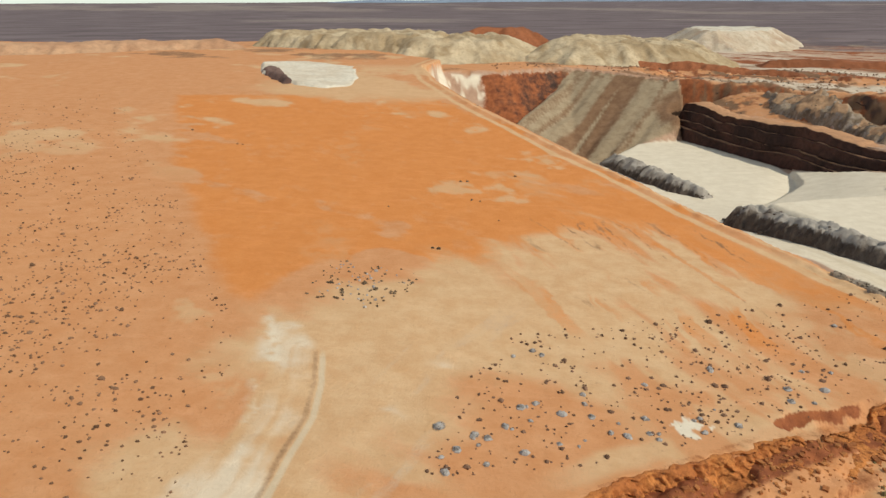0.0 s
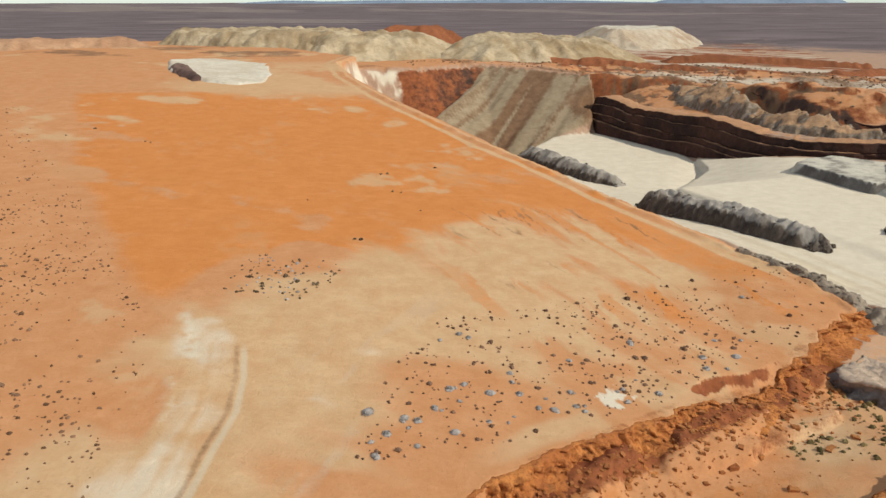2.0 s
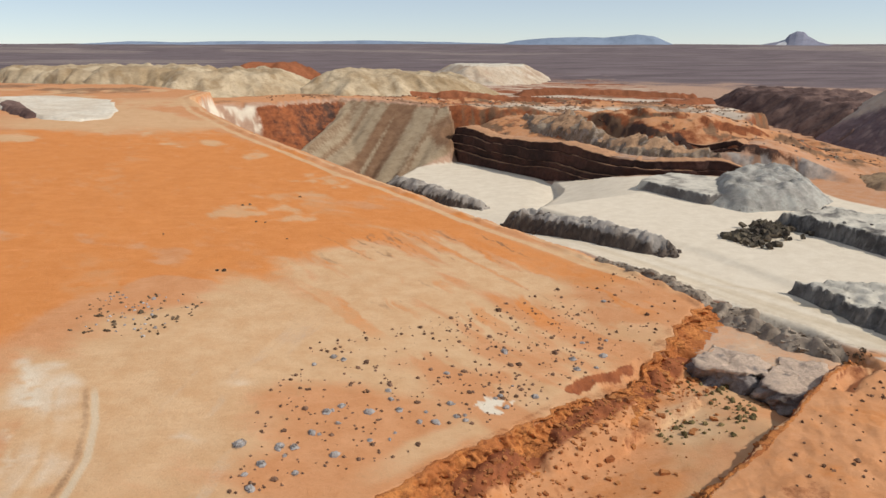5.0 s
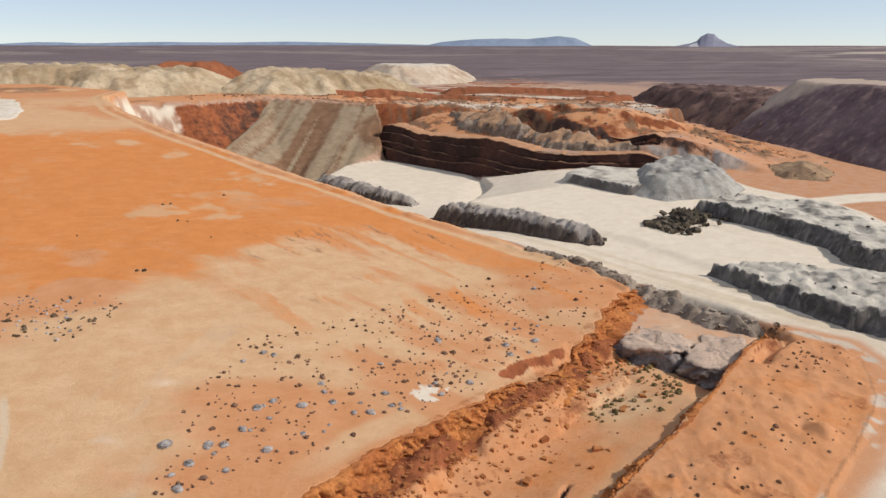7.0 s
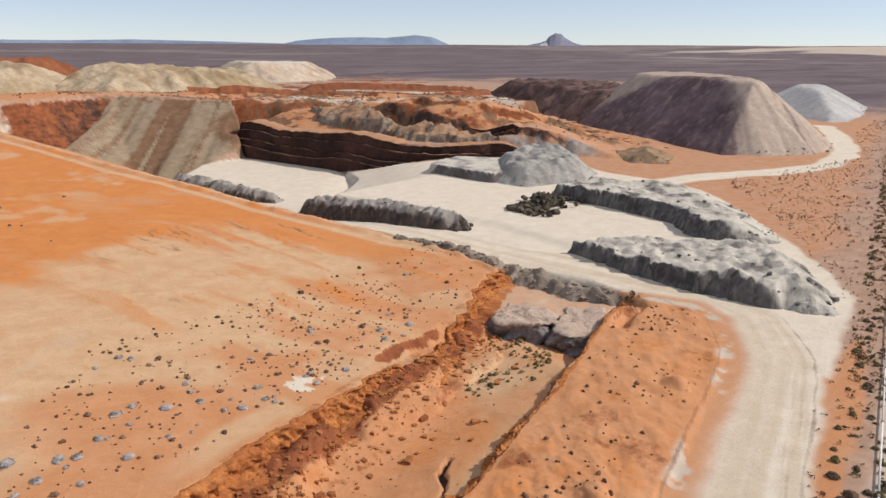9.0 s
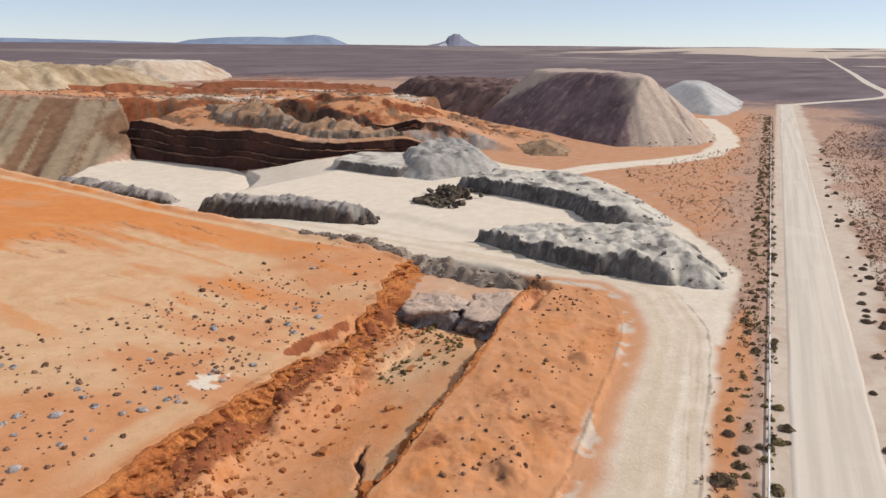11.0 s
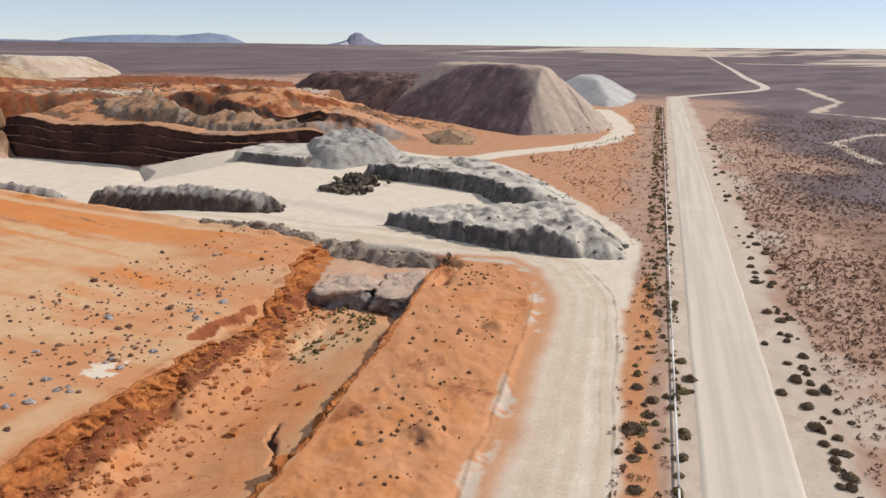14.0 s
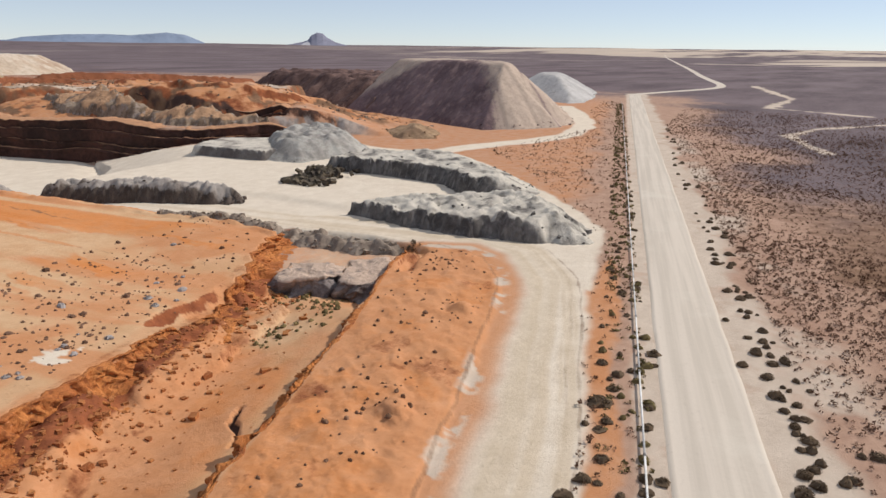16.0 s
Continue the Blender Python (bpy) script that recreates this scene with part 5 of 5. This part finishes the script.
TABLE_BUSHES = [(-0.4, 50.7), (3.8, 49.5), (5.5, 51.3), (6.8, 47.8), (2.7, 49.9), (1.1, 47.7), (0.1, 44.8), (-0.2, 46.6), (3.5, 46.1), (7.2, 54.3), (8.7, 55.1), (10.9, 53.7), (13.4, 55.6), (13.7, 53.6), (15.0, 51.4), (16.4, 51.0), (18.7, 53.8), (10.0, 49.3), (24.1, 54.4), (23.8, 52.2), (27.5, 53.7), (35.3, 60.4), (38.6, 64.1), (39.3, 60.7), (37.0, 58.2), (34.7, 58.3), (41.8, 64.1), (7.4, 63.4), (9.6, 64.7), (10.5, 64.0), (20.3, 59.6), (28.3, 63.2), (47.4, 74.0)]
dice = random.Random(5)
plant([shrub_kind(300 + k, BLUE_LEAF, "low blue-grey desert shrub on orange sand", "shrubs on the sand table") for k in range(4)], TABLE_BUSHES, [1.1] + [dice.uniform(0.5, 0.85) for _ in TABLE_BUSHES[1:]], 1)
extra = [(x, y) for x, y in zip(*sown(420, [(0, 45), (10, 47), (22, 50.5), (30, 55), (20, 58), (10, 57), (2, 52)], 6, lambda x, y: 0.07 + 0 * x)[:2])]
plant([shrub_kind(310 + k, BLUE_LEAF, "small blue-grey desert shrub on orange sand", "shrubs on the sand table", 260) for k in range(3)], extra, [dice.uniform(0.3, 0.6) for _ in extra], 2)

PIPE_BUSHES = [(43.5, 16.1), (40.2, 15.7), (41.3, 14.6), (40.1, 14.6), (46.1, 16.0), (48.6, 16.6), (42.1, 12.0), (36.7, 9.1), (36.4, 10.1), (35.1, 9.6), (52.0, 14.7), (54.0, 15.5), (56.9, 17.5), (32.1, 13.5), (34.1, 13.2), (61.3, 20.6), (67.1, 23.4)]
ROAD_BUSHES = [(86.0, 18.5), (74.6, 14.4), (75.9, 13.6), (69.3, 11.9), (62.7, 9.8), (59.6, 8.5), (61.5, 8.0), (58.1, 6.9), (55.3, 6.8), (52.3, 5.6), (50.3, 4.7), (51.8, 4.1), (48.4, 3.7), (46.9, 2.6), (45.5, 2.9), (42.5, 2.3), (43.5, 1.9), (41.8, 1.4), (47.0, -0.4), (40.4, 2.0), (65.9, 12.5), (56.4, 8.9), (43.7, -0.3), (47.5, -1.3)]
plant([shrub_kind(320 + k, DARK_LEAF, "dark rounded desert shrub beside the pipe", "shrubs along the pipe") for k in range(4)], PIPE_BUSHES, [1.5] + [dice.uniform(0.6, 1.05) for _ in PIPE_BUSHES[1:]], 3)
plant([shrub_kind(330 + k, DARK_LEAF, "dark brown desert shrub on the road verge", "shrubs along the road") for k in range(4)], ROAD_BUSHES, [dice.uniform(0.65, 1.1) for _ in ROAD_BUSHES], 4)


def beside(a, b, off_lo, off_hi, count, seed, thin=2.0):
    """Places beside a straight line, thinning out along it."""
    dice = np.random.default_rng(seed)
    t = dice.uniform(0, 1, count) ** thin
    off = dice.uniform(off_lo, off_hi, count)
    long = math.dist(a, b)
    nx, ny = -(b[1] - a[1]) / long, (b[0] - a[0]) / long
    return a[0] + (b[0] - a[0]) * t + nx * off, a[1] + (b[1] - a[1]) * t + ny * off, dice


x, y, r = beside((30, 8.0), (200, 74.0), -1.2, 2.8, 170, 7, 1.3)
plant([shrub_kind(340 + k, GREEN_LEAF if k % 2 else DARK_LEAF, "dark green-brown shrub crowding the pipe", "shrubs along the pipe", 320) for k in range(4)], list(zip(x, y)), r.uniform(0.35, 0.95, len(x)), 5)
x, y, r = beside((36, -1.5), (230, 72.0), -2.2, 1.2, 85, 8, 1.4)
plant([shrub_kind(350 + k, DARK_LEAF, "dark brown desert shrub on the road verge", "shrubs along the road", 320) for k in range(4)], list(zip(x, y)), r.uniform(0.4, 1.1, len(x)), 6)

# open veld south of the road
x, y, r = sown(150000, [(22, -16), (36, -3.2), (240, 74), (320, 90), (330, -40), (120, -60)], 9, lambda x, y: np.clip(1.25 - np.hypot(x, y) / 300, 0.12, 1) * np.clip(0.6 + 0.9 * fbm(x, y, 14, 3, 91), 0.15, 1))
scrub_field("veld_scrub", x, y, r.gamma(5, 0.058, len(x)) + 0.12, VELD_LEAF, "low brown scrub over the open veld", 12, 10)
# between haul road, heaps and pipe
x, y, r = sown(34000, [(28, 11), (60, 25), (86, 33), (100, 44), (128, 68), (150, 92), (215, 88), (270, 115), (330, 134), (330, 124), (36, 10.2)], 11, lambda x, y: np.clip(0.5 + 1.1 * fbm(x, y, 9, 3, 92), 0.08, 1))
scrub_field("veld_scrub", x, y, r.gamma(4, 0.07, len(x)) + 0.1, BROWN_LEAF, "low brown scrub between the haul road and the pipe", 12, 12)
# sand table
x, y, r = sown(8000, [(-2, 44), (10, 46), (34, 55), (52, 65.5), (60, 72), (57, 84), (44, 80), (24, 73), (8, 68), (2, 58)], 13, lambda x, y: np.clip(0.22 + 0.45 * fbm(x, y, 8, 3, 93), 0.07, 1))
scrub_field("table_scrub", x, y, r.gamma(2.2, 0.075, len(x)) + 0.09, VELD_LEAF, "small dark scrub scattered over the sand table", 8, 14, 0.3, 0.42)
x, y, r = sown(30000, [(-70, 30), (-20, 36), (-21, 60), (-26, 74), (-44, 108), (-90, 190), (-130, 150)], 15, lambda x, y: np.clip(0.5 + 1.3 * fbm(x, y, 10, 3, 94), 0.05, 1) * np.clip(1.4 - np.hypot(x, y) / 130, 0.1, 1))
scrub_field("table_scrub", x, y, r.gamma(3, 0.05, len(x)) + 0.1, BROWN_LEAF, "tiny brown scrub on pale orange sand", 6, 16, 0.3, 0.42)
x, y, r = sown(60, [(-16, 73), (-9, 72), (-4, 80), (-8, 85), (-14, 84)], 17)
scrub_field("table_scrub", x, y, r.gamma(4, 0.05, len(x)) + 0.1, BLUE_LEAF, "patch of small grey scrub at the edge of the orange field", 8, 18, 0.3, 0.45)
x, y, r = sown(120, [(-17, 74), (-8, 71), (-2, 80), (-7, 86), (-15, 85)], 29)
scrub_field("table_scrub", x, y, r.gamma(3, 0.07, len(x)) + 0.1, DARK_LEAF, "patch of small dark scrub at the edge of the orange field", 8, 30, 0.3, 0.45)
x, y, r = sown(260, [(-90, 60), (-50, 44), (-42, 52), (-50, 70), (-80, 90)], 27)
scrub_field("table_scrub", x, y, r.gamma(4, 0.11, len(x)) + 0.2, BLUE_LEAF, "grey scrub on pale orange sand", 16, 28)
# lone tufts on the orange field
x, y = np.array([(3.3, 123.2), (4.6, 123.4), (5.0, 113.4), (6.4, 113.0), (-1.5, 91.2), (-0.6, 91.0), (-43.2, 141.8), (-42.0, 141.5), (-59.5, 145.6), (-56, 152), (9.0, 104), (-9, 108), (14, 128)]).T
scrub_field("table_scrub", x, y, np.random.default_rng(40).uniform(0.3, 0.6, len(x)), DARK_LEAF, "lone dark tufts on the orange field", 14, 41, 0.3, 0.42)
# back land behind the pit
x, y, r = sown(9000, [(20, 266), (52, 279), (74, 264), (98, 246), (128, 224), (140, 190), (160, 130), (186, 128), (196, 170), (200, 240), (190, 330), (110, 300), (60, 292), (20, 290)], 35, lambda x, y: np.clip(0.3 + 1.3 * fbm(x, y, 13, 4, 98), 0.02, 1))
scrub_field("back_scrub", x, y, r.gamma(3, 0.11, len(x)) + 0.15, BROWN_LEAF, "dark scrub over the rough land behind the pit", 5, 36, 0.3, 0.5)
x, y, r = beside((30, 8.0), (320, 120.5), -0.9, 2.6, 900, 37, 0.9)
scrub_field("pipe_scrub", x, y, r.gamma(3, 0.11, len(x)) + 0.15, GREEN_LEAF, "low dark scrub crowding along the pipe", 16, 38, 0.4, 0.6)
# trench floor and ridge
x, y, r = sown(420, [(36, 46), (42, 43), (54, 50), (53, 56), (46, 57), (40, 53)], 19, lambda x, y: np.clip(0.4 + 1.2 * fbm(x, y, 4, 3, 95), 0.05, 1))
scrub_field("trench_scrub", x, y, r.gamma(4, 0.07, len(x)) + 0.1, GREEN_LEAF, "small green-brown scrub on the trench floor", 8, 20, 0.3, 0.5)
x, y, r = sown(7000, RIDGE, 21, lambda x, y: np.clip(0.25 + 1.1 * fbm(x, y, 5, 3, 96), 0.03, 1) * (inside(x, y, RIDGE) > 1.5))
scrub_field("ridge_scrub", x, y, r.gamma(2.2, 0.07, len(x)) + 0.1, BROWN_LEAF, "small brown scrub on the orange ridge", 8, 22, 0.3, 0.5)
x, y, r = sown(240, [(63, 57), (66, 52.5), (69, 51.5), (68, 55), (65, 60)], 23)
scrub_field("corner_scrub", x, y, r.gamma(4, 0.14, len(x)) + 0.2, DARK_LEAF, "dark scrub and litter at the head of the ridge", 16, 24)

# ---- stones ----
# clods below the cliff
n = 1100
pick = np.random.default_rng(31)
t = pick.uniform(0, 0.72, n)
run = np.array(CLIFF[2:])
long = np.r_[0, np.cumsum(np.hypot(*np.diff(run, axis=0).T))]
cx, cy = np.interp(t * long[-1], long, run[:, 0]), np.interp(t * long[-1], long, run[:, 1])
off = pick.gamma(2.0, 1.6, n) + 0.4
x, y = cx + 0.5 * off, cy - 0.86 * off
tagged(rocks("clods", np.stack([x, y, land_z(x, y) + 0.02], -1), pick.gamma(1.1, 0.12, n) + 0.05, RED_EARTH, 32), "red earth clods fallen below the cliff", "rubble", kind="stuff")
# broken rock over the torn ground behind the pit
x, y, pick = sown(2600, TORN, 51, lambda x, y: np.clip(0.3 + 1.4 * fbm(x, y, 8, 3, 52), 0, 1))
tagged(rocks("torn_rubble", np.stack([x, y, land_z(x, y) + 0.1], -1), pick.gamma(1.6, 0.2, len(x)) + 0.12, GREY_BENCH, 53), "broken grey-brown rock strewn over the torn benches", "rubble", kind="stuff")
# dark rubble pile on the clay pad
pile = tagged(new("rubble_pile"), "pile of dark broken rock on white clay", "rubble pile")
shapes = [rocks("rock", np.zeros((1, 3)), [1.0], DARK_ROCK, 40 + k) for k in range(5)]
pick = random.Random(33)
for k in range(230):
    x, y = pick.uniform(86.5, 103.5), pick.gauss(0, 1)
    y = float(np.interp(x, (86, 92, 98, 104), (94.5, 95.5, 97.5, 100))) + 2.4 * y
    rock = shapes[k % 5] if k < 5 else new("rock", shapes[k % 5].data)
    rock.parent = pile
    s = pick.uniform(0.35, 1.3)
    heapup = 1.0 * math.exp(-((x - 97) / 6) ** 2)
    rock.matrix_world = Matrix.Translation((x, y, float(land_z(x, y)[0]) + pick.uniform(0, heapup) + 0.15)) @ Euler((pick.uniform(0, 0.8), pick.uniform(0, 0.8), pick.uniform(0, 6.28))).to_matrix().to_4x4() @ Matrix.Diagonal((s, s, s, 1))


def outcrop(name, ring, top, bottom, label, seed):
    """A broken block of bedded rock: an upright, rough-sided prism."""
    n, rows = 132, 34
    xs, ys = [], []
    closed = ring + ring[:1]
    long = np.r_[0, np.cumsum([math.dist(a, b) for a, b in zip(closed[:-1], closed[1:])])]
    s = np.linspace(0, long[-1], n, endpoint=False)
    px, py = np.interp(s, long, [p[0] for p in closed]), np.interp(s, long, [p[1] for p in closed])
    mx, my = px.mean(), py.mean()
    co = []
    for k in range(rows):
        z = bottom + (top - bottom) * min(1, k / (rows - 8))
        shrink = 1.08 - 0.14 * k / rows if k < rows - 8 else 0.955 * (1 - (k - rows + 8) / 7.2)
        shrink = max(shrink, 0.02)
        x, y = mx + (px - mx) * shrink, my + (py - my) * shrink
        wob = 1.3 * fbm(x * 1.0 + z * 0.5, y + z * 0.9, 1.7, 5, seed)
        side = k < rows - 8
        x, y = x + (wob * (x - mx) / 3.0 if side else 0), y + (wob * (y - my) / 3.0 if side else 0)
        zz = z + (0.0 if side else 1.0) * 0.75 * fbm(x, y, 2.2, 4, seed + 3) - (0.1 if k == rows - 8 else 0)
        co.append(np.stack([x, y, zz + 0 * x], -1))
    ob = mesh_object(name, np.array(co).reshape(-1, 3), grid_quads(rows, n, True)[:, ::-1], SLAB_ROCK, True)
    flat = np.array(co).reshape(-1, 3)
    tone_reach = np.clip(np.repeat([0.15 if k < rows - 9 else 0.75 for k in range(rows)], n) + 0.7 * fbm(flat[:, 0] + flat[:, 2], flat[:, 1] + 0.7 * flat[:, 2], 1.2, 4, seed + 5), 0, 1)
    attr = ob.data.color_attributes.new("cap", "FLOAT_COLOR", "POINT")
    attr.data.foreach_set("color", np.repeat(tone_reach[:, None], 4, 1).astype(np.float32).ravel())
    return tagged(ob, label, "rock")


outcrop("rock_block", [(49.3, 58.2), (49.6, 55.6), (52.6, 52.8), (55.3, 53.0), (57.6, 56.2), (54.5, 60.5)], -0.5, -3.4, "pinkish grey bedded rock block in the trench end", 501)
outcrop("rock_block", [(53.4, 51.6), (53.3, 48.9), (56.5, 47.6), (60.5, 49.6), (63.5, 52.4), (59.3, 55.2)], -0.4, -3.4, "tilted grey rock block beside the orange ridge", 502)
